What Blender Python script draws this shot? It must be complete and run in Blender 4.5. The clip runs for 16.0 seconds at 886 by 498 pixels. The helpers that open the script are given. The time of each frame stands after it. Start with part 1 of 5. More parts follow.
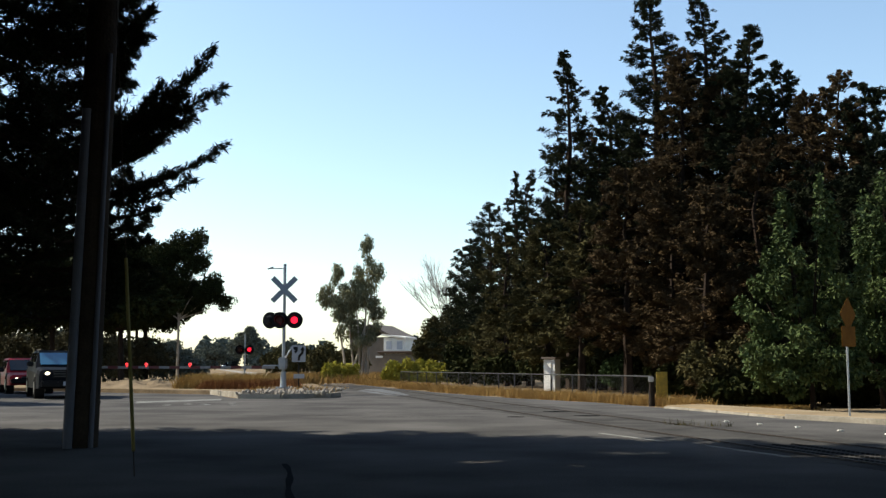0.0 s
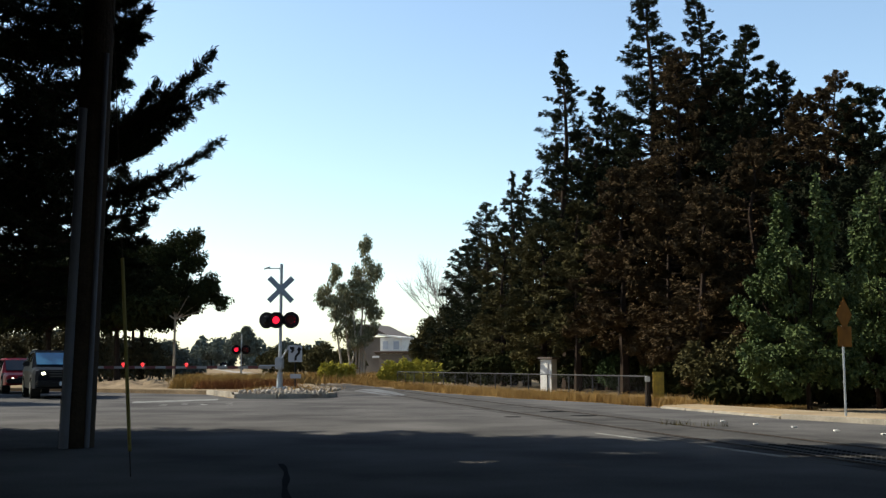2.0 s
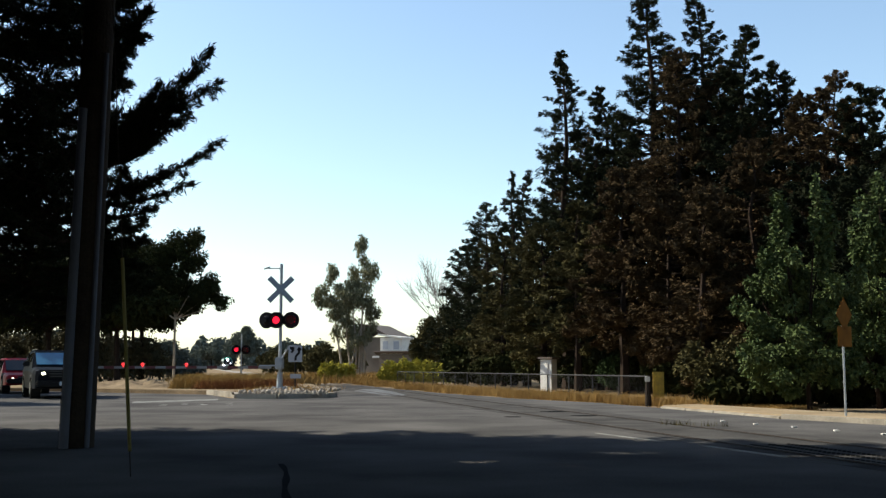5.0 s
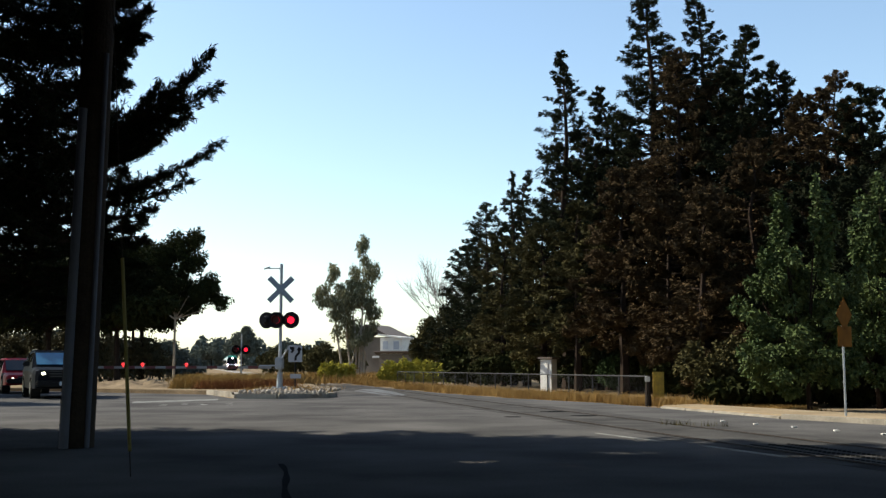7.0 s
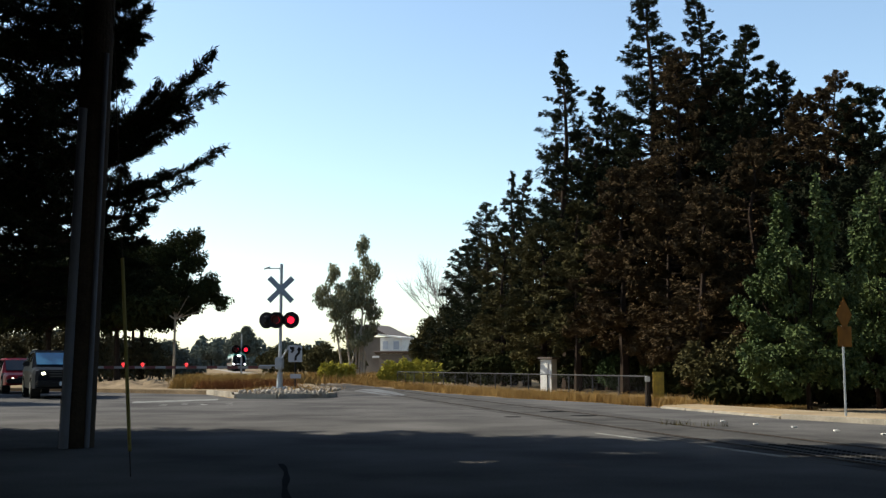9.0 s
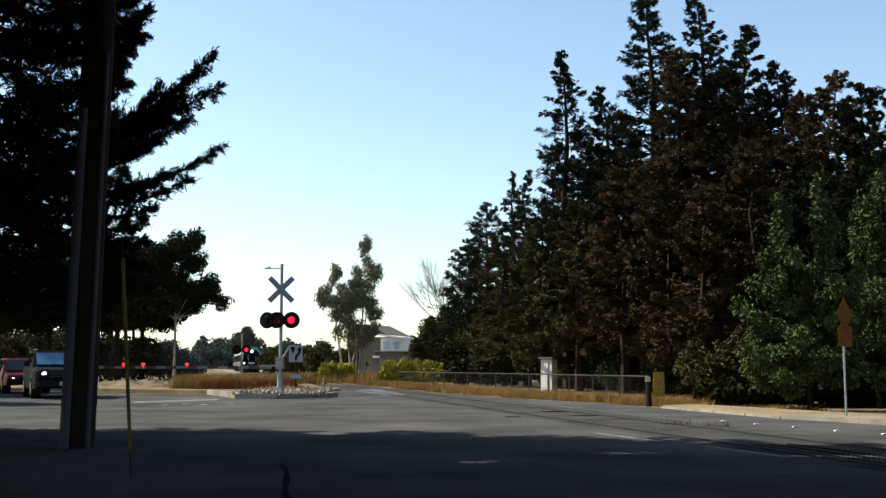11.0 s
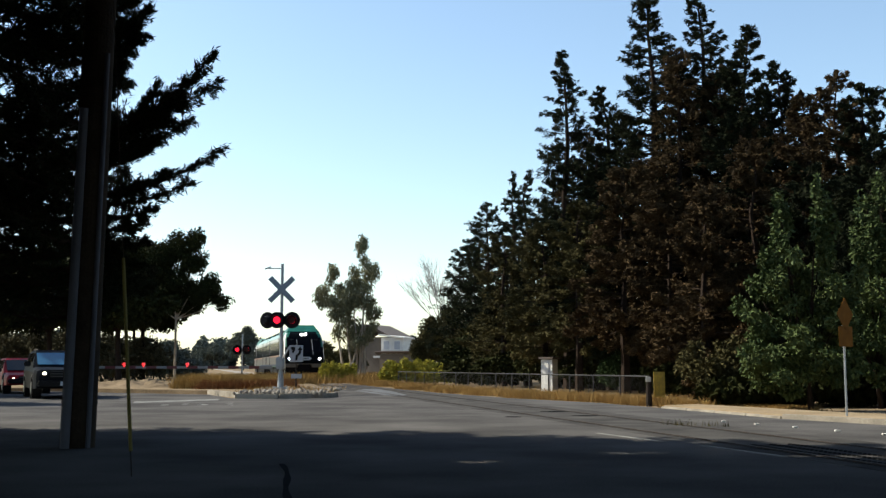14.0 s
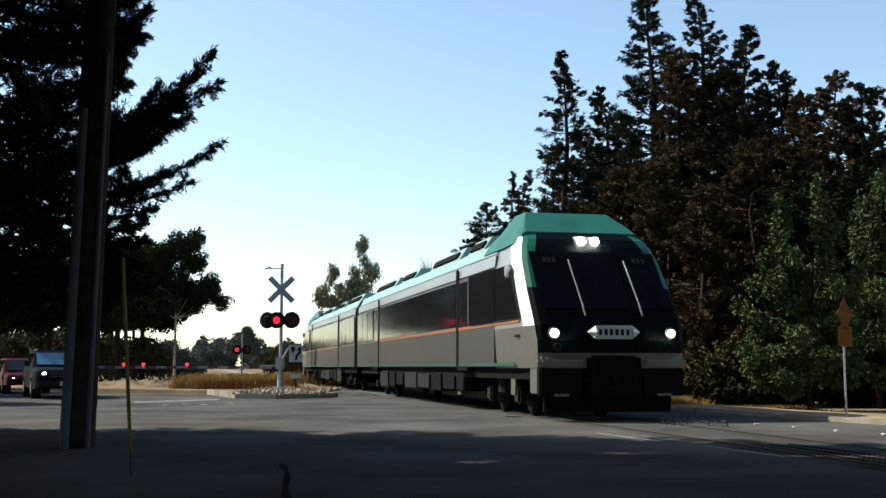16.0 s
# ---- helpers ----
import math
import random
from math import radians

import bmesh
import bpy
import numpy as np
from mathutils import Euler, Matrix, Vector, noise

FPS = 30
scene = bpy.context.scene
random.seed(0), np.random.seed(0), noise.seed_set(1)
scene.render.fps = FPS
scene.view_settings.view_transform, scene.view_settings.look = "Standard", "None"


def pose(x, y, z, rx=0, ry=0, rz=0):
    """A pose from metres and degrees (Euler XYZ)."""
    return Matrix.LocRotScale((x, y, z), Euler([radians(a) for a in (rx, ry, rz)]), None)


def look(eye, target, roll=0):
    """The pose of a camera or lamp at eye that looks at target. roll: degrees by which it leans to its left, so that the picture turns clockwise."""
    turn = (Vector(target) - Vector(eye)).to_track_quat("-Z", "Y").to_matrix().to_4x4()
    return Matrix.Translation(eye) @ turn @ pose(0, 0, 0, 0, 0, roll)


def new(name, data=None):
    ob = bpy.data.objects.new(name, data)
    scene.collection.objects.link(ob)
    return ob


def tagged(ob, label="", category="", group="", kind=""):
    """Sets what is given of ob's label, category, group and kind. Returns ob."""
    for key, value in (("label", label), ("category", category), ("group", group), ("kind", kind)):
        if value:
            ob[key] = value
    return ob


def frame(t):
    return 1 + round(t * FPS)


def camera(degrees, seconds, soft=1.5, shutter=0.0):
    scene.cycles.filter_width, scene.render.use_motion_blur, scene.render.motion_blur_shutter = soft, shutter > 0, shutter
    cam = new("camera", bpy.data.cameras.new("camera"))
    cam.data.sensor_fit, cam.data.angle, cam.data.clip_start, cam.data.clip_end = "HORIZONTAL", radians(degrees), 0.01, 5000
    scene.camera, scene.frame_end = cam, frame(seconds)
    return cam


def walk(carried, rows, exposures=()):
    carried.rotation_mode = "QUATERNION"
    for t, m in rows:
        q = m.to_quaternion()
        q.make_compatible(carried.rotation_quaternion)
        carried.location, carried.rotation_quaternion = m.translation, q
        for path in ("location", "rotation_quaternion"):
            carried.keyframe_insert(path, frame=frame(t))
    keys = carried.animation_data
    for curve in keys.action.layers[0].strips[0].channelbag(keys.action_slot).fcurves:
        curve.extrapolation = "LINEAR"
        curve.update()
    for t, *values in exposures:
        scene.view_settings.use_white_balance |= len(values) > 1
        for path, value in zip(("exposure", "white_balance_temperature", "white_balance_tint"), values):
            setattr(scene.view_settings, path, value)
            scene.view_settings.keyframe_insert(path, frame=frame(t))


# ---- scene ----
# The camera stands on its tripod beside the road, tilted up a little.
cam = camera(43.8, 16.0, soft=1.4)


def stand(yaw, tilt=6.118):
    return pose(0, 0, 1.07, 90 + tilt, 0, yaw)


walk(cam, [(0.0, stand(0.176)), (0.5, stand(0.0, 6.16)), (1.0, stand(0.0)), (9.0, stand(0.0)),
           (11.5, stand(0.029)), (14.0, stand(0.045)), (14.5, stand(0.03)), (16.0, stand(0.03))],
     exposures=[(0.0, 0.82, 6750, 5), (16.0, 0.82, 6750, 5)])

# ---- light ----
SUN_AZ, SUN_EL = 72.0, 40.0     # degrees to the left of the view, and above the horizon
world = bpy.data.worlds.new("sky")
scene.world = world
world.use_nodes = True
wn = world.node_tree.nodes
sky = wn.new("ShaderNodeTexSky")
sky.sky_type, sky.sun_disc = "NISHITA", False
sky.sun_elevation, sky.sun_rotation = radians(SUN_EL), radians(-SUN_AZ)
sky.air_density, sky.dust_density, sky.ozone_density = 1.0, 0.6, 1.5
world.node_tree.links.new(sky.outputs[0], wn["Background"].inputs[0])
wn["Background"].inputs[1].default_value = 0.125
sun = new("sun", bpy.data.lights.new("sun", "SUN"))
sun.data.energy, sun.data.angle, sun.data.color = 5.0, radians(0.53), (1.0, 0.93, 0.82)
to_sun = Vector((-math.sin(radians(SUN_AZ)) * math.cos(radians(SUN_EL)),
                 math.cos(radians(SUN_AZ)) * math.cos(radians(SUN_EL)), math.sin(radians(SUN_EL))))
sun.matrix_world = look(to_sun * 50, (0, 0, 0))


# ---- materials ----
def mat(name, c1, c2=None, scale=3.0, rough=0.7, metal=0.0, bump=0.0, fine=60.0, spec=0.5, per="", emit=None, power=0.0):
    """A surface with a broad stain, a fine grain and, with per, a change from piece to piece."""
    m = bpy.data.materials.new(name)
    m.use_nodes = True
    n, l = m.node_tree.nodes, m.node_tree.links
    b = n["Principled BSDF"]
    b.inputs["Roughness"].default_value, b.inputs["Metallic"].default_value = rough, metal
    b.inputs["Specular IOR Level"].default_value = spec
    c2 = c2 or tuple(v * 0.75 for v in c1)
    tc = n.new("ShaderNodeTexCoord")
    big = n.new("ShaderNodeTexNoise")
    big.inputs["Scale"].default_value, big.inputs["Detail"].default_value = scale, 4
    small = n.new("ShaderNodeTexNoise")
    small.inputs["Scale"].default_value, small.inputs["Detail"].default_value = fine, 2
    for t in (big, small):
        l.new(tc.outputs["Object"], t.inputs["Vector"])
    ad = n.new("ShaderNodeMath")
    ad.operation, ad.use_clamp = "MULTIPLY_ADD", True
    l.new(big.outputs[0], ad.inputs[0])
    ad.inputs[1].default_value = 1.6
    sub = n.new("ShaderNodeMath")
    sub.operation = "MULTIPLY_ADD"
    l.new(small.outputs[0], sub.inputs[0])
    sub.inputs[1].default_value, sub.inputs[2].default_value = 0.8, -0.7
    l.new(sub.outputs[0], ad.inputs[2])
    fac = ad.outputs[0]
    if per:
        src = n.new("ShaderNodeObjectInfo" if per == "object" else "ShaderNodeNewGeometry")
        mx = n.new("ShaderNodeMath")
        mx.operation = "MULTIPLY_ADD"
        mx.inputs[1].default_value = 0.5
        l.new(fac, mx.inputs[0])
        hf = n.new("ShaderNodeMath")
        hf.operation = "MULTIPLY"
        hf.inputs[1].default_value = 0.5
        l.new(src.outputs["Random" if per == "object" else "Random Per Island"], hf.inputs[0])
        l.new(hf.outputs[0], mx.inputs[2])
        fac = mx.outputs[0]
    mix = n.new("ShaderNodeMix")
    mix.data_type = "RGBA"
    mix.inputs[6].default_value, mix.inputs[7].default_value = (*c1, 1), (*c2, 1)
    l.new(fac, mix.inputs[0])
    l.new(mix.outputs[2], b.inputs["Base Color"])
    if bump:
        bp = n.new("ShaderNodeBump")
        bp.inputs["Strength"].default_value, bp.inputs["Distance"].default_value = bump, 0.02
        l.new(small.outputs[0], bp.inputs["Height"])
        l.new(bp.outputs[0], b.inputs["Normal"])
    if emit:
        b.inputs["Emission Color"].default_value = (*emit, 1)
        b.inputs["Emission Strength"].default_value = power
    return m


ASPHALT = mat("asphalt", (0.115, 0.11, 0.107), (0.036, 0.036, 0.037), 0.42, 1.0, 0, 0.5, 45, 0.0)
TRACKPATCH = mat("worn_track_asphalt", (0.09, 0.087, 0.084), (0.028, 0.028, 0.029), 0.9, 1.0, 0, 0.5, 30, 0.0)
PALEPATCH = mat("pale_bluish_grey", (0.11, 0.114, 0.122), (0.045, 0.047, 0.05), 1.2, 0.9, 0, 0.4, 30, 0.2)
TAR = mat("tar", (0.01, 0.01, 0.011), None, 2, 1.0, 0, 0.0, 60, 0.0)
PALEDIRT = mat("pale_dust", (0.31, 0.245, 0.165), (0.16, 0.12, 0.075), 0.6, 1.0, 0, 0.6, 12, 0.0)
DIRT = mat("dry_dirt", (0.26, 0.2, 0.135), (0.09, 0.068, 0.045), 0.7, 1.0, 0, 0.6, 12, 0.0)
CONCRETE = mat("concrete", (0.33, 0.3, 0.25), (0.13, 0.115, 0.095), 1.6, 0.95, 0, 0.4, 30, 0.1)
STONE = mat("pale_stone", (0.32, 0.28, 0.23), (0.12, 0.1, 0.08), 3, 0.9, 0, 0.4, 30, per="island")
WHITE_LINE = mat("road_paint_white", (0.24, 0.24, 0.23), (0.08, 0.08, 0.08), 3, 1.0, 0, 0.2, 60, 0.0)
DRYGRASS = mat("dry_grass", (0.38, 0.24, 0.085), (0.14, 0.085, 0.035), 0.6, 1.0, 0, 0, 60, 0.0, per="island")
DRYSHRUB = mat("dry_shrub", (0.42, 0.28, 0.1), (0.15, 0.1, 0.04), 0.5, 1.0, 0, 0, 60, 0.0, per="island")
STEEL = mat("galvanized_steel", (0.36, 0.38, 0.4), (0.24, 0.26, 0.28), 4, 0.5, 0.55, 0.05)
SIGNBACK = mat("sign_aluminium", (0.22, 0.26, 0.3), (0.15, 0.18, 0.21), 5, 0.5, 0.3)
FENCE = mat("dull_fence_wire", (0.06, 0.06, 0.06), (0.03, 0.03, 0.03), 4, 0.9, 0.0, 0, 60, 0.1)
RAIL = mat("worn_rail_steel", (0.05, 0.042, 0.038), (0.025, 0.02, 0.018), 4, 0.8, 0.2, 0, 60, 0.1)
RUBBER = mat("black_rubber", (0.014, 0.014, 0.014), None, 6, 1.0, 0, 0, 60, 0.0)
BLACK = mat("black_paint", (0.009, 0.009, 0.01), None, 4, 0.5, 0, 0, 60, 0.12)
# lit and dark face of one lens; turning it over stands in for flashing
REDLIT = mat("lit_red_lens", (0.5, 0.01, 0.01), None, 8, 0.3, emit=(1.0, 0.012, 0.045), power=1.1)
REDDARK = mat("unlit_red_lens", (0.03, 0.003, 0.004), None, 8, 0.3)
REDMARK = mat("red_arm_lamp", (0.5, 0.02, 0.02), None, 8, 0.3, emit=(1.0, 0.05, 0.06), power=0.7)
ARMWHITE = mat("arm_white", (0.2, 0.2, 0.2), None, 5, 0.5)
ARMRED = mat("arm_red", (0.1, 0.018, 0.018), None, 5, 0.5)
WHITE = mat("white_paint", (0.62, 0.61, 0.58), (0.5, 0.48, 0.45), 1.5, 0.7)
# sign white with the bluish shade of its back-lit face in the colour
PLATEGREY = mat("shaded_sign_white", (0.34, 0.36, 0.4), (0.26, 0.28, 0.31), 3, 0.8)
YELLOW = mat("yellow_plastic", (0.62, 0.42, 0.05), (0.2, 0.15, 0.04), 9, 0.5)
# orange plates stand in shade; that shade darkens this colour to brown
ORANGE = mat("shaded_orange_sign", (0.13, 0.058, 0.009), (0.085, 0.037, 0.006), 5, 0.8, 0, 0, 60, 0.05)
POLEWOOD = mat("creosoted_wood", (0.035, 0.028, 0.023), (0.016, 0.013, 0.011), 3, 1.0, 0, 0.7, 25, 0.05)
CONDUIT = mat("grey_conduit", (0.07, 0.077, 0.105), (0.045, 0.05, 0.066), 2, 0.7, 0, 0, 60, 0.15)
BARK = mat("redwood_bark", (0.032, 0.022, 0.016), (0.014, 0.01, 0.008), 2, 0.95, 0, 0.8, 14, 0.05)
PALEBARK = mat("pale_bark", (0.42, 0.36, 0.28), (0.2, 0.16, 0.12), 2, 0.85, 0, 0.4, 10)
BAREBARK = mat("bare_twig_bark", (0.3, 0.27, 0.25), (0.2, 0.18, 0.17), 2, 0.9)


def foliage(name, c1, c2, rough=0.65):
    return mat(name, c1, c2, 0.45, rough, 0, 0, 5, 0.02, per="island")


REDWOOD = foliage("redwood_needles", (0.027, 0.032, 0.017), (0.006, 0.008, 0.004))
BROWNWOOD = foliage("browned_needles", (0.1, 0.066, 0.034), (0.01, 0.009, 0.004))
CYPRESS = foliage("cypress_needles", (0.11, 0.094, 0.04), (0.012, 0.013, 0.005))
BROADLEAF = foliage("green_leaves", (0.108, 0.138, 0.05), (0.01, 0.025, 0.014), 0.45)
GUMLEAF = foliage("gum_leaves", (0.3, 0.285, 0.17), (0.085, 0.082, 0.042))
OAKLEAF = foliage("oak_leaves", (0.036, 0.038, 0.013), (0.012, 0.016, 0.006))
OLIVELEAF = foliage("olive_leaves", (0.11, 0.1, 0.06), (0.04, 0.04, 0.025))
# pale grey-green: the haze of distance is put into the leaf colour
HAZELEAF = foliage("haze_tinted_leaves", (0.13, 0.14, 0.115), (0.06, 0.07, 0.058))
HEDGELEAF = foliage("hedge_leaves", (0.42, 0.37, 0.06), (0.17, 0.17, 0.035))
IVYLEAF = foliage("ivy_leaves", (0.05, 0.075, 0.03), (0.015, 0.025, 0.01))
TEAL = mat("teal_roof_paint", (0.007, 0.12, 0.085), (0.005, 0.075, 0.055), 1.5, 0.4, 0, 0, 60, 0.2)
# roof teal, much paler than the fairing's teal
PALETEAL = mat("pale_teal_roof", (0.22, 0.36, 0.335), (0.13, 0.25, 0.23), 1.0, 0.4)
SILVER = mat("silver_grey_paint", (0.095, 0.095, 0.096), (0.06, 0.06, 0.061), 0.7, 0.32, 0.35)
LOWGREY = mat("warm_grey_paint", (0.04, 0.036, 0.032), (0.026, 0.024, 0.022), 0.7, 0.45, 0.1)
CABWHITE = mat("white_cab_paint", (0.75, 0.75, 0.73), (0.66, 0.66, 0.64), 1.5, 0.3)
DARKGREEN = mat("dark_green_paint", (0.002, 0.004, 0.006), (0.0015, 0.003, 0.004), 2, 0.5, 0, 0, 60, 0.02)
UNDER = mat("underframe_black", (0.008, 0.0075, 0.0075), None, 3, 0.9, 0, 0, 60, 0.05)
CABGLASS = mat("cab_glass", (0.003, 0.003, 0.005), None, 1, 0.1, 0, 0, 60, 0.05)
UNDERGREY = mat("underframe_grey", (0.024, 0.023, 0.023), (0.008, 0.008, 0.008), 2, 0.8, 0, 0, 60, 0.1)
GLASS = mat("dark_window_glass", (0.008, 0.009, 0.012), (0.006, 0.006, 0.008), 1, 0.1, 0, 0, 60, 0.25)
STRIPE = mat("orange_stripe", (0.26, 0.1, 0.04), (0.2, 0.08, 0.03), 1.5, 0.4)
UPPERSILVER = mat("pale_silver", (0.3, 0.31, 0.315), (0.22, 0.23, 0.235), 0.7, 0.3, 0.3)
CABGREY = mat("light_grey_cab_paint", (0.11, 0.108, 0.102), (0.08, 0.078, 0.073), 1.0, 0.35, 0.1)
SEALANT = mat("faded_crack_sealant", (0.03, 0.03, 0.032), (0.02, 0.02, 0.021), 2, 1.0, 0, 0.2, 60, 0.0)
RUSTWEED = mat("rust_brown_weed", (0.22, 0.1, 0.04), (0.1, 0.05, 0.025), 0.6, 1.0, 0, 0, 60, 0.0, per="island")
GREENSTRIPE = mat("green_sill_stripe", (0.012, 0.075, 0.05), None, 1.5, 0.4)
LAMPLIT = mat("lit_headlamp", (0.9, 0.9, 0.88), None, 5, 0.2, emit=(1.0, 0.97, 0.92), power=240.0)
CARDARK = mat("dark_car_paint", (0.008, 0.009, 0.012), None, 2, 0.5, 0.0, 0, 60, 0.015)
DULLCHROME = mat("dull_chrome", (0.06, 0.06, 0.066), None, 5, 0.4, 0.7)
CARRED = mat("red_car_paint", (0.24, 0.012, 0.018), None, 2, 0.4, 0.0, 0, 60, 0.05)
# the sky's blue reflection is put into this glass colour
CARGLASS = mat("sky_blue_windscreen", (0.03, 0.11, 0.2), None, 2, 0.1, 0.0, 0, 60, 0.6)
CARLAMP = mat("car_headlamp", (0.9, 0.85, 0.75), None, 5, 0.2, emit=(1.0, 0.85, 0.65), power=3.0)
TYRE = mat("tyre_rubber", (0.009, 0.009, 0.009), None, 5, 1.0, 0, 0, 60, 0.0)
GUARD = mat("dull_yellow_guard", (0.13, 0.11, 0.035), (0.08, 0.068, 0.022), 3, 0.7, 0, 0, 60, 0.1)
BADGE = mat("pale_badge", (0.42, 0.47, 0.5), (0.34, 0.38, 0.4), 4, 0.5)
STUCCO = mat("tan_stucco", (0.14, 0.11, 0.085), (0.1, 0.08, 0.06), 1.5, 0.9)
SHINGLE = mat("brown_shingle", (0.12, 0.095, 0.08), (0.07, 0.055, 0.05), 2, 0.9, 0, 0.3, 12)
# haze of the horizon woods, put into their colour
HAZEWOOD = foliage("haze_tinted_woods", (0.1, 0.12, 0.11), (0.06, 0.075, 0.07))


# ---- mesh helpers ----
def part(name, bm, material, parent=None, label=""):
    me = bpy.data.meshes.new(name)
    bm.to_mesh(me)
    bm.free()
    me.materials.append(material)
    ob = new(name, me)
    ob.parent = parent
    if label:
        ob["label"] = label
    return ob


def thing(name, m, label, category, group="", kind=""):
    ob = new(name)
    ob.matrix_world = m
    return tagged(ob, label, category, group, kind)


def box(bm, c, s, bevel=0.0, rz=0.0, m=None):
    v = bmesh.ops.create_cube(bm, size=1)["verts"]
    bmesh.ops.scale(bm, vec=s, verts=v)
    if bevel:
        e = list({x for k in v for x in k.link_edges})
        v = list({k for f in bmesh.ops.bevel(bm, geom=e, offset=bevel, segments=2, affect="EDGES")["faces"] for k in f.verts} | {k for k in v if k.is_valid})
    bmesh.ops.transform(bm, matrix=Matrix.Translation(c) @ (m or Matrix.Rotation(radians(rz), 4, "Z")), verts=v)
    return bm


def tube(bm, a, b, r1, r2=None, n=10):
    a, b = Vector(a), Vector(b)
    d = b - a
    m = Matrix.Translation((a + b) / 2) @ d.to_track_quat("Z", "Y").to_matrix().to_4x4()
    bmesh.ops.create_cone(bm, cap_ends=True, segments=n, radius1=r1, radius2=r1 if r2 is None else r2, depth=d.length, matrix=m)
    return bm


def slab(points, top, bottom):
    """A flat sheet of that outline, with thickness."""
    bm = bmesh.new()
    low = [bm.verts.new((x, y, bottom)) for x, y in points]
    high = [bm.verts.new((x, y, top)) for x, y in points]
    bm.faces.new(high)
    bm.faces.new(low[::-1])
    for i in range(len(points)):
        j = (i + 1) % len(points)
        bm.faces.new((low[i], low[j], high[j], high[i]))
    bmesh.ops.recalc_face_normals(bm, faces=bm.faces)
    return bm


def B():
    return bmesh.new()


def mesh_part(name, verts, faces, material, parent=None, label=""):
    me = bpy.data.meshes.new(name)
    me.from_pydata(verts, [], faces)
    me.materials.append(material)
    ob = new(name, me)
    ob.parent = parent
    if label:
        ob["label"] = label
    return ob


def leaves(name, centres, along, length, width, material, parent, rng):
    """Many small four-cornered leaves or needle sprays, each lying along its own way."""
    c, d = np.asarray(centres), np.asarray(along)
    n = len(c)
    d = d + rng.normal(0, 0.45, (n, 3))
    d /= np.linalg.norm(d, axis=1)[:, None] + 1e-9
    s = np.cross(d, rng.normal(0, 1, (n, 3)))
    s /= np.linalg.norm(s, axis=1)[:, None] + 1e-9
    k = rng.uniform(0.6, 1.4, (n, 1))
    up = np.cross(d, s) * width * 0.35 * k
    v = np.stack([c - d * length * 0.5 * k, c + s * width * 0.5 * k + up, c + d * length * 0.5 * k, c - s * width * 0.5 * k + up], 1)
    f = np.arange(n * 4).reshape(n, 4)
    return mesh_part(name, v.reshape(-1, 3).tolist(), f.tolist(), material, parent)


def limbs(segments, n=5):
    """Tapered sticks: (start, end, radius at start, radius at end)."""
    vs, fs = [], []
    for a, b, r1, r2 in segments:
        a, b = np.array(a, float), np.array(b, float)
        d = (b - a) / (np.linalg.norm(b - a) + 1e-9)
        u = np.cross(d, (0.3, 0.2, 1.0) if abs(d[2]) < 0.9 else (1.0, 0, 0))
        u /= np.linalg.norm(u)
        w = np.cross(d, u)
        o = len(vs)
        for p, r in ((a, r1), (b, r2)):
            for i in range(n):
                q = 2 * math.pi * i / n
                vs.append(tuple(p + r * (math.cos(q) * u + math.sin(q) * w)))
        for i in range(n):
            j = (i + 1) % n
            fs.append((o + i, o + j, o + n + j, o + n + i))
        fs.append(tuple(o + n + i for i in range(n)))
    return vs, fs


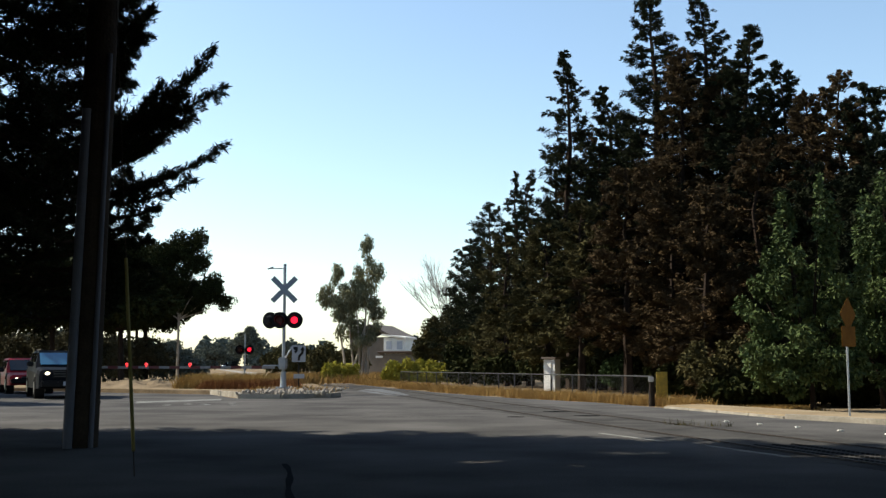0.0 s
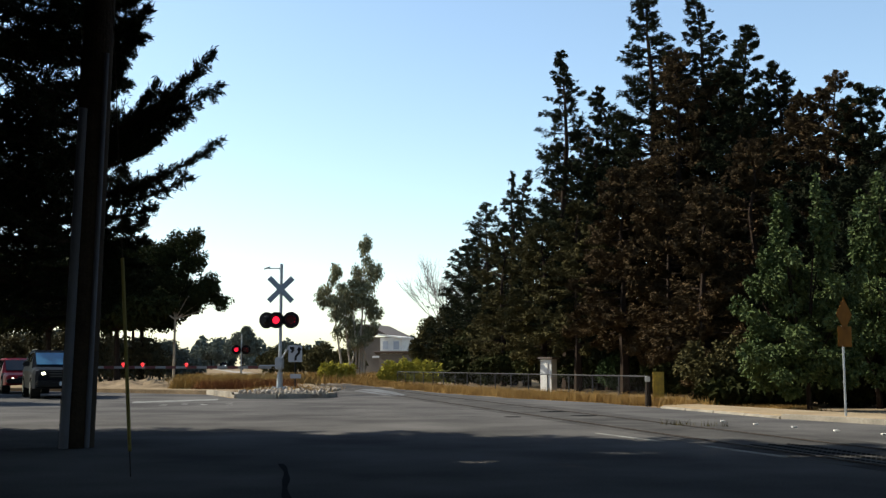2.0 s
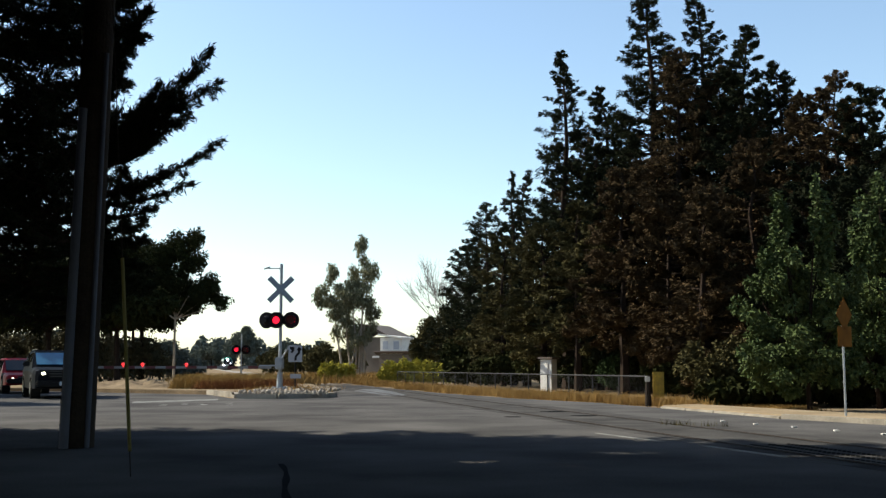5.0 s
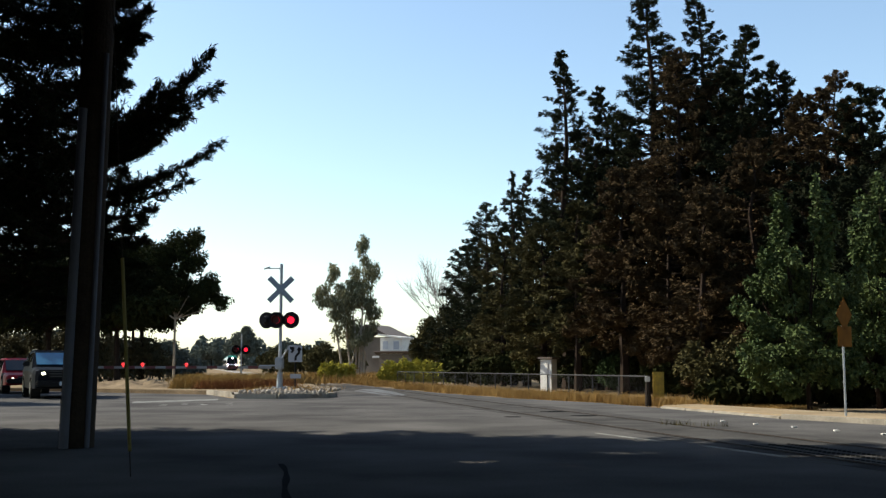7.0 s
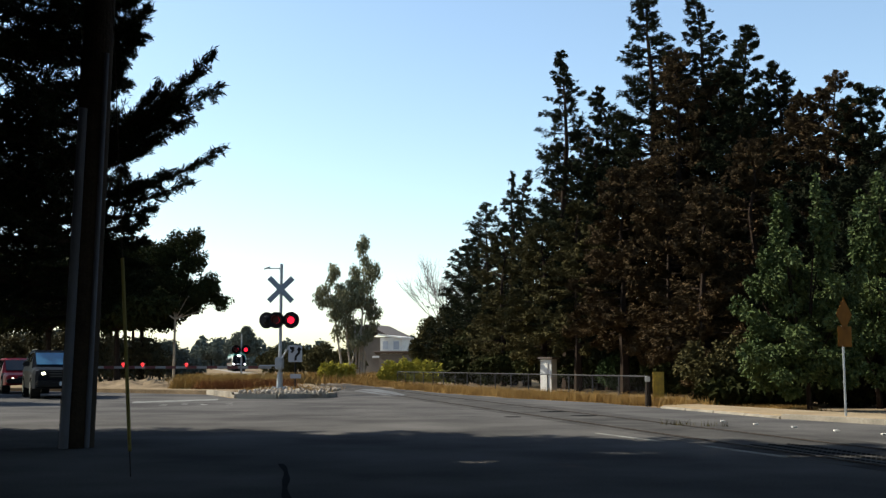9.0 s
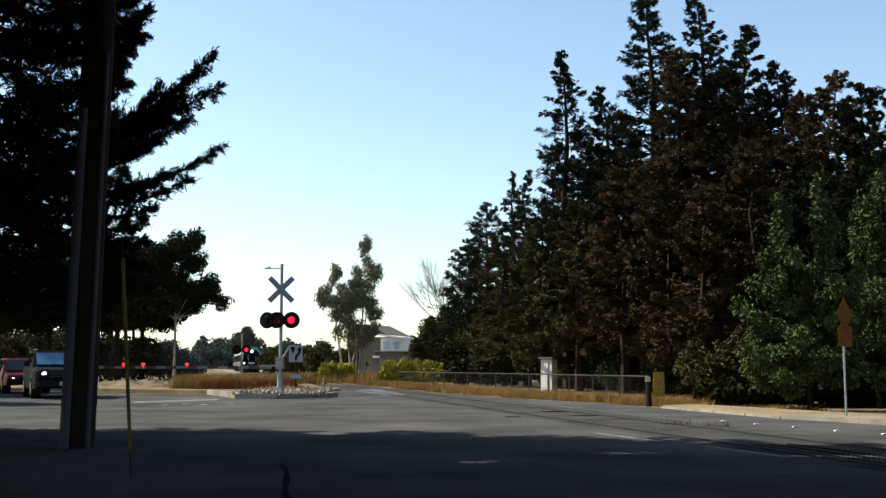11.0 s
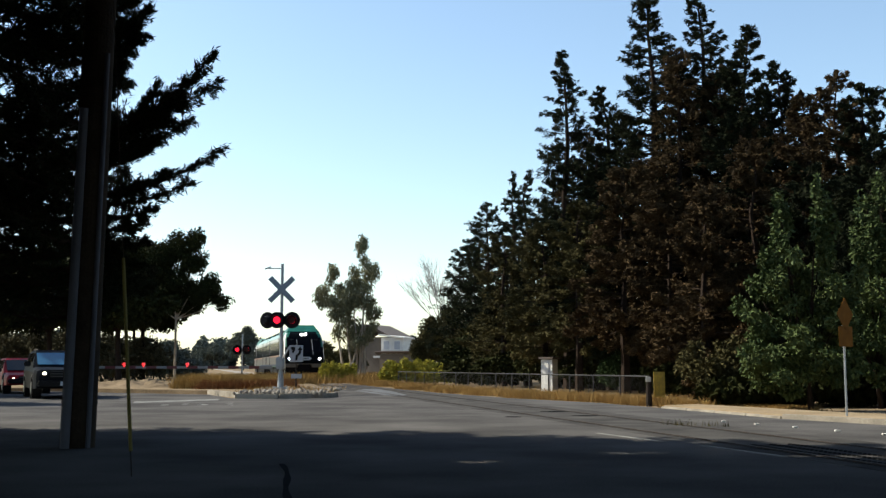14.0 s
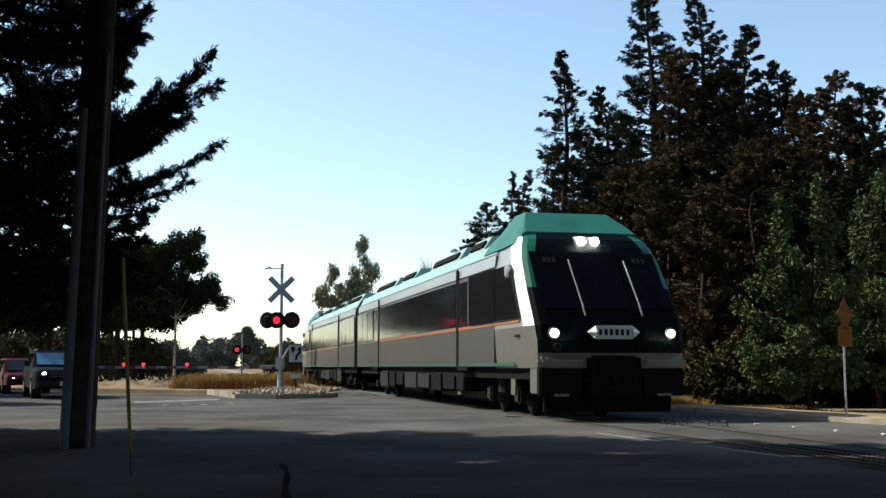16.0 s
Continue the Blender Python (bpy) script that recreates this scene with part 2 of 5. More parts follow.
def conifer(x, y, height, radius, bare, leaf, label, seed, count=9000, size=0.3, power=0.75, limb_count=90, gaps=0.0, bark=None, lean=0.0, tight=1.0):
    """An evergreen: a tapered trunk with drooping limbs that turn up at their ends, and sprays along them."""
    rng = np.random.default_rng(seed)
    t = thing("conifer_tree", pose(x, y, 0, 0, lean, 0), label, "tree", "evergreen trees")
    segs = []
    k = 7
    bow = rng.normal(0, 0.012 * height, (k + 1, 2)) * np.linspace(0, 1, k + 1)[:, None]
    r0 = 0.016 * height + 0.06
    line = [np.array((bow[i][0], bow[i][1], height * i / k)) for i in range(k + 1)]
    for i in range(k):
        segs.append((line[i], line[i + 1], r0 * (1 - i / k) + 0.015, r0 * (1 - (i + 1) / k) + 0.015))
    cs, ds = [], []
    weight = []
    plan = []
    limb_count = int(limb_count * 1.7)
    for i in range(limb_count):
        s = bare + (1 - bare) * ((i + rng.random()) / limb_count) ** 0.9
        if rng.random() < gaps:
            continue
        z = s * height
        q = (s - bare) / (1 - bare)
        r = radius * ((1 - q) ** power * (0.8 if q > 0.1 else 0.6) + 0.03) * rng.choice((0.6, 0.8, 0.95, 1.05, 1.2))
        az = rng.uniform(0, 2 * math.pi)
        j = min(int(s * k), k - 1)
        foot = line[j] + (line[j + 1] - line[j]) * (s * k - j)
        out = np.array((math.cos(az), math.sin(az), 0.0))
        rise = rng.uniform(-0.35, 0.2) + 0.5 * q
        plan.append((foot, out, r, rise))
        weight.append(r + 0.15)
    weight = np.array(weight) / sum(weight)
    for (foot, out, r, rise), w in zip(plan, weight):
        tip = foot + out * r + np.array((0, 0, rise * r))
        mid = foot + out * r * 0.55 + np.array((0, 0, rise * r * 0.35))
        segs.append((foot, mid, 0.012 * r + 0.012, 0.007 * r + 0.006))
        segs.append((mid, tip, 0.007 * r + 0.006, 0.004))
        m = max(10, int(count * w))
        side = np.array((-out[1], out[0], 0))
        # branchlets to both sides of the limb, each with its own sprays
        nb = max(4, int(3 + 4.0 * r))
        ub = rng.uniform(0.15, 1.0, nb) ** 0.8
        sg = rng.choice((-1.0, 1.0), nb) * rng.uniform(0.2, 1.0, nb)
        base = foot + np.outer(ub, out) * r + np.outer(ub ** 1.6, (0, 0, rise * r))
        way = np.outer(np.ones(nb) * 0.7, out) + np.outer(sg * 0.8, side) + np.stack([np.zeros(nb), np.zeros(nb), rng.normal(-0.02, 0.3, nb)], 1)
        ln = tight * (0.24 * r + 0.16 * min(1.0, 2.0 * r)) * (1.25 - 0.75 * ub) * rng.uniform(0.6, 1.3, nb)
        who = rng.choice(nb, m, p=ln / ln.sum())
        u = rng.random(m) ** 0.75
        p = base[who] + way[who] * (ln[who] * u)[:, None] + rng.normal(0, 1, (m, 3)) * (0.09 * ln[who] + 0.025)[:, None]
        cs.append(p)
        ds.append(way[who] + np.array((0, 0, -0.1)))
    vs, fs = limbs(segs)
    mesh_part("trunk", vs, fs, bark or BARK, t)
    top = np.stack([rng.normal(0, 0.08, 60), rng.normal(0, 0.08, 60), height - rng.random(60) * 0.06 * height], 1) + np.array((*bow[k], 0))
    cs.append(top)
    ds.append(np.tile((0, 0, 1.0), (60, 1)))
    leaves("crown", np.concatenate(cs), np.concatenate(ds), size * 1.25, size * 0.33, leaf, t, rng)
    return t


def broadleaf(name, x, y, trunk_h, blobs, leaf, label, seed, count=9000, size=0.16, bark=None, trunk_r=0.15, group="broadleaf trees", gaps=0.35):
    """A leafy tree or shrub: limbs to each clump, and uneven clumps of leaves. blobs: (x, y, z, rx, rz) about the foot."""
    rng = np.random.default_rng(seed)
    t = thing(name, pose(x, y, 0), label, "tree" if trunk_h > 0.4 else "shrub", group)
    segs = []
    if trunk_h > 0:
        top = np.array((rng.normal(0, 0.1), rng.normal(0, 0.1), trunk_h))
        segs.append(((0, 0, -0.05), top * 0.5, trunk_r * 1.15, trunk_r * 0.9))
        segs.append((top * 0.5, top, trunk_r * 0.9, trunk_r * 0.75))
    else:
        top = np.array((0, 0, 0.05))
    cs, ds = [], []
    vol = np.array([b[3] ** 2 * b[4] for b in blobs]) ** 0.75
    vol = vol / vol.sum()
    for (bx, by, bz, rx, rz), w in zip(blobs, vol):
        c = np.array((bx, by, bz))
        if trunk_h > 0:
            mid = (top + c) / 2 + rng.normal(0, 0.12, 3) * rx
            segs.append((top, mid, trunk_r * 0.5, trunk_r * 0.3))
            segs.append((mid, c, trunk_r * 0.3, trunk_r * 0.1))
        n = max(20, int(count * w))
        sub = max(4, int(5 + 9 * (1 - gaps))) if gaps < 0.8 else 16
        e = rng.normal(0, 1, (sub, 3))
        e /= np.linalg.norm(e, axis=1)[:, None]
        e = e * rng.uniform(0.45, 1.0, (sub, 1))
        who = rng.integers(0, sub, n)
        q = rng.normal(0, 1, (n, 3))
        q /= np.linalg.norm(q, axis=1)[:, None]
        q = q * rng.uniform(0.5, 1.15, (n, 1))
        p = c + (e[who] * 0.62 + q * 0.42 if gaps < 0.8 else e[who] * 0.85 + q * 0.25) * np.array((rx, rx, rz))
        p[:, 2] = np.maximum(p[:, 2], 0.03)
        cs.append(p)
        ds.append(q + np.array((0, 0, -0.4)))
        if trunk_h > 0:
            for v in e[:6]:
                segs.append((c, c + v * 0.6 * np.array((rx, rx, rz)), trunk_r * 0.12, 0.008))
    if segs:
        vs, fs = limbs(segs, 6)
        mesh_part("trunk", vs, fs, bark or BARK, t)
    leaves("crown", np.concatenate(cs), np.concatenate(ds), size, size * 0.6, leaf, t, rng)
    return t


def tuft_field(name, spots, height, material, label, seed, blade=0.012, per=14, spread=0.25):
    """Grass: thin upright blades round each spot."""
    rng = np.random.default_rng(seed)
    spots = np.asarray(spots)
    n = len(spots)
    base = np.repeat(spots, per, 0) + np.concatenate([rng.normal(0, spread, (n * per, 2)), np.zeros((n * per, 1))], 1)
    lean_ = rng.normal(0, 0.3, (n * per, 2))
    h = height * rng.uniform(0.4, 1.2, n * per)
    tip = base + np.stack([lean_[:, 0] * h, lean_[:, 1] * h, h], 1)
    a = rng.uniform(0, math.pi, n * per)
    w = np.stack([np.cos(a), np.sin(a), np.zeros(n * per)], 1) * blade
    v = np.stack([base - w, base + w, tip], 1).reshape(-1, 3)
    f = np.arange(n * per * 3).reshape(-1, 3)
    return tagged(mesh_part(name, v.tolist(), f.tolist(), material), label, "grass", "", "stuff")


# ---- ground and roads ----
TH = radians(12.351)                 # the track's way, left of the view
UX, UY = -math.sin(TH), math.cos(TH)  # along the track, away
VX, VY = math.cos(TH), math.sin(TH)   # across it, to the right


def on_track(a, off):
    return a * UX + off * VX, a * UY + off * VY


ground = tagged(part("ground", slab([(-900, -60), (900, -60), (900, 2500), (-900, 2500)], -0.03, -0.4), DIRT), "flat ground of pale dry dirt", "ground", "", "structure")
road = tagged(part("road", slab([(-70, -30), (30, -30), (16, 4), (9.9, 17.4), (8.3, 20.6), (7.1, 23.2), (5.75, 29.2), (4.7, 33.6), (2.3, 38.6), (-0.2, 46.5), (-2.6, 56),
                                 (-4.8, 66), (-8.4, 66), (-5.2, 50), (-3.9, 40.2), (-7.4, 38.6), (-9.2, 43.5), (-17, 49), (-70, 60)], 0.0, -0.3), ASPHALT),
              "worn grey asphalt road over the level crossing", "road", "", "structure")
pts = [on_track(9, 6.9), on_track(9, 9.4), on_track(64, 9.4), on_track(64, 6.9)]
part("crossing_strip", slab(pts, 0.003, -0.01), TRACKPATCH, road, "darker asphalt strip along the rails")
# flat patch, paler and bluer than the road round it
part("pale_patch", slab([(-4.0, 50), (-3.9, 54), (-3.2, 54.5), (-2.1, 48), (-1.4, 42.5), (-1.6, 41.6), (-2.2, 42.5)], 0.005, -0.01), PALEPATCH, road, "pale bluish-grey patch on the road")
for x, y, w in ((2.66, 26.8, 0.3), (3.1, 24.5, 0.26), (1.5, 24.0, 0.16)):
    pts = [(x + w * math.cos(k) * (1 + 0.3 * math.sin(3 * k)), y + 0.8 * w * math.sin(k), ) for k in [0.5 * i for i in range(12)]]
    part("tar_blotch", slab(pts, 0.009, -0.01), TAR, road, "black tar blotch")
rng = np.random.default_rng(33)
for k in range(7):
    x, y, h = rng.uniform(-6, 3), rng.uniform(20, 31), rng.uniform(-0.6, 0.9)
    bm, last = B(), None
    for i in range(18):
        w = rng.uniform(0.012, 0.03)
        row = [bm.verts.new((x, y - w, 0.006)), bm.verts.new((x, y + w, 0.006))]
        if last:
            bm.faces.new((last[0], row[0], row[1], last[1]))
        last = row
        h += rng.normal(0, 0.25)
        x, y = x + 0.28, y + 0.28 * h * 0.35
    part("crack", bm, SEALANT, road, "dark crack in the asphalt")
bm = B()
old = None
for i in range(29):
    t0 = i / 28
    x, y, w = -1.8 + 0.75 * t0 + 0.03 * math.sin(t0 * 7), 12.4 - 4.4 * t0, 0.03 + 0.008 * math.sin(i * 0.7)
    row = [bm.verts.new((x - w, y, 0.007)), bm.verts.new((x + w, y, 0.007))]
    if old:
        bm.faces.new((old[0], row[0], row[1], old[1]))
    old = row
part("tar_seam", bm, SEALANT, road, "faded dark seam")
for pts in ([(-9.25, 33.1), (-7.3, 36.0), (-7.6, 37.6), (-9.65, 34.6)], [(2.47, 18.1), (2.55, 18.1), (3.2, 16.1), (3.1, 16.1)],
            [(3.5, 15.3), (3.6, 15.3), (4.15, 13.4), (4.03, 13.4)]):
    part("lane_line", slab(pts, 0.006, -0.01), WHITE_LINE, road, "worn white lane line")
rng = np.random.default_rng(5)
for i in range(6):
    x, y = -7.9 + 0.35 * i + rng.normal(0, .1), 31.9 + rng.normal(0, .5)
    part("paint_mark", slab([(x, y), (x + .16, y), (x + .13, y + .5), (x - .02, y + .4)], 0.006, -0.01), WHITE_LINE, road, "worn white road mark")

pavement = tagged(part("pavement", slab([(9.95, 17.5), (8.35, 20.7), (7.15, 23.3), (5.8, 29.3), (6.9, 30.2), (8.6, 25.4), (10.4, 22.3), (22, 2), (18, 1)], 0.075, -0.3), PALEDIRT),
                  "pale dusty footpath along the road", "pavement", "", "structure")
line = [(16.0, 4.0), (9.9, 17.45), (8.3, 20.65), (7.1, 23.25), (5.76, 29.2)]
for a, b in zip(line, line[1:]):
    n = max(1, int(math.dist(a, b) / 1.5))
    for i in range(n):
        p, q = Vector(a).lerp(Vector(b), i / n), Vector(a).lerp(Vector(b), (i + 1) / n)
        c, d = (p + q) / 2, q - p
        part("kerb_stone", box(B(), (c.x, c.y, (-0.03 if c.y < 23.3 else -0.085)), (0.16, d.length - 0.012, 0.26), 0.02, math.degrees(math.atan2(d.y, d.x)) - 90), CONCRETE, pavement)

island = tagged(part("traffic_island", slab([(-3.95, 40.0), (-4.15, 38.9), (-5.6, 37.75), (-7.0, 38.1), (-7.5, 40.5), (-9.3, 44.4), (-17, 49.6), (-40, 55), (-40, 74), (-10, 74), (-7, 60), (-5.3, 50)], 0.14, -0.3), DIRT),
                "raised traffic island of dry dirt with a concrete kerb", "traffic island", "", "structure")
line = [(-3.9, 40.2), (-4.1, 38.85), (-5.6, 37.65), (-7.05, 38.0), (-7.55, 40.5), (-9.35, 44.3)]
for a, b in zip(line, line[1:]):
    n = max(1, int(math.dist(a, b) / 1.2))
    for i in range(n):
        p, q = Vector(a).lerp(Vector(b), i / n), Vector(a).lerp(Vector(b), (i + 1) / n)
        c, d = (p + q) / 2, q - p
        part("kerb_stone", box(B(), (c.x, c.y, 0.03), (0.18, d.length - 0.01, 0.27), 0.02, math.degrees(math.atan2(d.y, d.x)) - 90), CONCRETE, island)
# loose pale stones round the mast
rng = np.random.default_rng(11)
bm = B()
for i in range(900):
    x, y = rng.uniform(-7.3, -4.2), rng.uniform(38.2, 47)
    r = 0.03 + 0.1 * rng.random() ** 3
    m = Matrix.Translation((x, y, 0.14 + r * 0.4)) @ Euler(rng.uniform(0, 6, 3)).to_matrix().to_4x4() @ Matrix.Diagonal((r, r * 0.8, r * 0.6, 1))
    bmesh.ops.create_icosphere(bm, subdivisions=1, radius=1, matrix=m)
tagged(part("rubble_stone", bm, STONE), "pale broken stones heaped on the traffic island", "stones", "", "stuff")
# pale mound of soil behind the stop line
bm = B()
bmesh.ops.create_grid(bm, x_segments=40, y_segments=16, size=1)
for v in bm.verts:
    x, y = v.co.x, v.co.y
    v.co = Vector((-14.3 + x * 3.6, 52.5 + y * 2.2, 0.12 + 0.42 * max(0, 1 - x * x - y * y) * (0.7 + 0.6 * noise.noise(Vector((x * 5, y * 4, 0))) + 0.25 * noise.noise(Vector((x * 17, y * 13, 4))))))
tagged(part("soil_mound", bm, DIRT), "low mound of pale bare soil", "ground", "", "structure")

# rails and crossing panels
track = thing("railway_track", pose(0, 0, 0), "two worn steel rails sunk in the asphalt crossing", "railway track", "", "structure")
for off in (7.302, 8.738):
    bm = B()
    for a0, a1 in ((2, 66), (66, 700)):
        x, y = on_track((a0 + a1) / 2, off)
        box(bm, (x, y, -0.04), (0.07, a1 - a0, 0.11), 0, 12.351)
    part("rail", bm, RAIL, track)
    for s in (-0.085, 0.085):
        x, y = on_track(30, off + s)
        part("flangeway", box(B(), (x, y, -0.02), (0.06, 56, 0.046), 0, 12.351), RUBBER, track, "black flangeway beside the rail")
for row in range(3):
    for i in range(44):
        x, y = on_track(9.6 + i * 0.105 + 0.03 * row, 7.44 + row * 0.3)
        part("rubber_rib", box(B(), (x, y, -0.006), (0.045, 0.24, 0.028), 0, -20), RUBBER, track)
bm = B()
x, y = on_track(370, 8.14)
box(bm, (x, y, -0.02), (3.4, 600, 0.06), 0, 12.351)
tagged(part("ballast", bm, STONE), "grey stone ballast bed of the railway", "ballast", "", "structure")

for x, y in ((5.84, 20.8), (6.24, 19.8), (6.6, 18.7), (7.0, 17.7), (5.5, 21.9)):
    tagged(part("road_marker", box(B(), (x, y, 0.012), (0.09, 0.09, 0.026), 0.008), WHITE), "small white raised marker on the asphalt", "road marker", "road markers")


# ---- level crossing signal ----
LENSES = []


def signal_light(parent, x, y, z, face, keyed=True, r=0.325):
    """A round black backing, a hooded lamp with a two-faced lens turned over to imitate flashing, facing face degrees.
    """
    s = new("signal_light")
    s.parent = parent
    s.matrix_basis = pose(x, y, z, 0, 0, face)
    s["label"] = "black hooded crossing lamp with a red lens"
    part("backing", tube(B(), (0, 0.02, 0), (0, 0.05, 0), r, r, 28), BLACK, s)
    bm = B()
    tube(bm, (0, 0.05, 0), (0, 0.28, 0), 0.19, 0.12, 20)
    part("lamp_can", bm, BLACK, s)
    n, vs, fs = 20, [], []
    for i in range(n + 1):
        q = math.pi * (-0.15 + 1.3 * i / n)
        reach = -0.32 * (0.35 + 0.65 * max(0, math.sin(q)))
        for rr in (0.195, 0.185):
            vs += [(rr * math.cos(q), 0.02, rr * math.sin(q)), (rr * math.cos(q), reach, rr * math.sin(q))]
    for i in range(n):
        o = i * 4
        fs += [(o, o + 1, o + 5, o + 4), (o + 2, o + 6, o + 7, o + 3), (o + 1, o + 3, o + 7, o + 5)]
    mesh_part("hood", vs, fs, BLACK, s)
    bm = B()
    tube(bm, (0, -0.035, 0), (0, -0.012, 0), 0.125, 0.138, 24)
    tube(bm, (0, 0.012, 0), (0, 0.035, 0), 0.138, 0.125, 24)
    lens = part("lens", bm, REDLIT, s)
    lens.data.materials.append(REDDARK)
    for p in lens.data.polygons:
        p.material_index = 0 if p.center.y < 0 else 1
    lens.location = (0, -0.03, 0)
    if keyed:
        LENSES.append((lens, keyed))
    return s


def crossing_signal(m, label, gate):
    s = thing("crossing_signal", m, label, "crossing signal", "crossing signals")
    part("base", tube(box(B(), (0, 0, 0.08), (0.5, 0.5, 0.16), 0.02), (0, 0, 0.1), (0, 0, 0.75), 0.13, 0.1, 14), STEEL, s, "grey cast base")
    part("mast", tube(B(), (0, 0, 0.1), (0, 0, 4.98), 0.07, 0.06, 14), STEEL, s, "grey galvanized mast")
    # both boards take the dark grey-blue aluminium colour
    for tilt in (45, -45):
        part("crossbuck_board", box(B(), (0, -0.1 - 0.012 * (tilt > 0), 3.96), (0.21, 0.02, 1.31), 0.004, 0, Matrix.Rotation(radians(tilt + 0.5), 4, "Y")), SIGNBACK, s, "grey-blue crossbuck board")
    part("lamp_arm", tube(B(), (-0.62, -0.02, 2.76), (0.5, -0.02, 2.76), 0.035, None, 8), STEEL, s)
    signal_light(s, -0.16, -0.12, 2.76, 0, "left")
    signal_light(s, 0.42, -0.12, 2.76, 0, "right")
    b = signal_light(s, -0.55, 0.1, 2.76, 160, False)
    part("bell_arm", tube(tube(B(), (0, 0, 4.8), (-0.68, 0, 4.8), 0.022, None, 8), (-0.68, 0, 4.78), (-0.45, 0, 4.86), 0.03, None, 8), STEEL, s)
    part("gate_mechanism", box(B(), (-0.02, -0.02, 1.08), (0.3, 0.42, 0.48), 0.04), STEEL, s, "grey gate motor box")
    bm = B()
    tube(bm, (0.05, -0.2, 1.2), (0.38, -0.2, 1.75), 0.03, None, 8)
    tube(bm, (0.3, -0.2, 1.7), (0.45, -0.2, 1.55), 0.035, None, 8)
    part("counterweight", bm, STEEL, s)
    part("platform", box(B(), (-0.35, -0.05, 0.99), (0.85, 0.3, 0.05), 0.01), STEEL, s)
    if gate:
        arm = part("gate_arm", box(B(), (-3.95, -0.24, 0.92), (7.3, 0.04, 0.1), 0.01), ARMWHITE, s, "red and white striped gate arm, lowered")
        for i in range(8):
            part("stripe", box(B(), (-1.0 - 0.8 * i, -0.24, 0.92), (0.4, 0.05, 0.108)), ARMRED, arm)
        for x in (-6.05, -5.3, -3.6):
            bm = B()
            tube(bm, (x, -0.3, 1.04), (x, -0.2, 1.04), 0.06, None, 14)
            box(bm, (x, -0.25, 0.97), (0.05, 0.05, 0.08))
            part("arm_lamp", bm, REDMARK, arm, "red lamp on the gate arm")
    return s


crossing_signal(pose(-6.37, 43.3, 0.14), "grey railway crossing signal with crossbuck, red lamps and lowered gate", True)


def far_signal(m):
    s = thing("crossing_signal", m, "distant crossing signal with two red lamps", "crossing signal", "crossing signals")
    part("mast", tube(B(), (0, 0, 0), (0, 0, 3.4), 0.06, 0.05, 10), STEEL, s)
    part("lamp_arm", tube(B(), (-0.4, -0.02, 2.3), (0.4, -0.02, 2.3), 0.035, None, 8), STEEL, s)
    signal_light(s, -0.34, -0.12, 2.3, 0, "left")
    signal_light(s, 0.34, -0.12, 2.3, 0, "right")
    part("base", box(B(), (0, 0, 0.3), (0.4, 0.4, 0.6), 0.03), STEEL, s)
    return s


far_signal(pose(-14.3, 78.5, 0.0))


def keep_sign():
    s = thing("keep_right_sign", pose(-6.05, 45.4, 0.14), "small white traffic sign with black arrow on a thin post", "traffic sign")
    part("post", tube(B(), (0, 0, 0), (0, 0, 1.75), 0.028, None, 8), BLACK, s)
    p = part("sign_plate", box(B(), (0, -0.05, 1.48), (0.56, 0.012, 0.68), 0.004), PLATEGREY, s, "white plate, bluish shade put into its colour")
    part("small_plate", box(B(), (0.02, -0.05, 0.56), (0.44, 0.012, 0.18), 0.004), PLATEGREY, s, "small pale plate below the sign")
    up = Matrix.Rotation(radians(90), 4, "X")
    for name, pts in (("arrow", [(-0.04, 1.2), (0.05, 1.2), (0.07, 1.36), (0.19, 1.48), (0.21, 1.62), (0.26, 1.62), (0.16, 1.78), (0.05, 1.62), (0.11, 1.62), (0.1, 1.52), (-0.02, 1.4)]),
                      ("obstacle_mark", [(-0.22, 1.76), (-0.04, 1.76), (-0.04, 1.62), (-0.13, 1.48), (-0.22, 1.62)])):
        bm = slab(pts, 0.068, 0.058)
        bmesh.ops.transform(bm, matrix=up, verts=bm.verts)
        part(name, bm, BLACK, p, "black painted mark")
    return s


keep_sign()
# ---- pole, guy wire and roadside sign ----
s = thing("utility_pole", pose(-4.92, 14.98, -0.02, 0, 1.1, 0), "dark wooden utility pole with grey conduits up its side", "utility pole")
part("pole", tube(B(), (0, 0, 0), (0, 0, 11.5), 0.232, 0.185, 28), POLEWOOD, s)
part("conduit", tube(B(), (-0.085, -0.26, 0), (-0.08, -0.23, 4.6), 0.062, None, 14), CONDUIT, s, "grey plastic conduit")
part("conduit", tube(B(), (0.19, -0.16, 0), (0.175, -0.14, 5.4), 0.034, None, 12), CONDUIT, s, "thin grey conduit")
for z in (0.6, 1.8, 3.0, 4.2):
    part("strap", tube(B(), (0, 0, z), (0, 0, z + 0.04), 0.238 - 0.004 * z, None, 28), POLEWOOD, s)
s = thing("guy_wire", pose(-3.065, 11.0, 0), "steel guy wire with a yellow plastic guard", "guy wire")
part("wire", tube(B(), (0, 0, -0.05), (-1.7, 3.86, 8.73), 0.006, None, 6), POLEWOOD, s)
part("guard", tube(B(), (-0.05, 0.11, 0.24), (-0.44, 0.99, 2.25), 0.019, None, 10), GUARD, s, "dull yellow plastic guard")

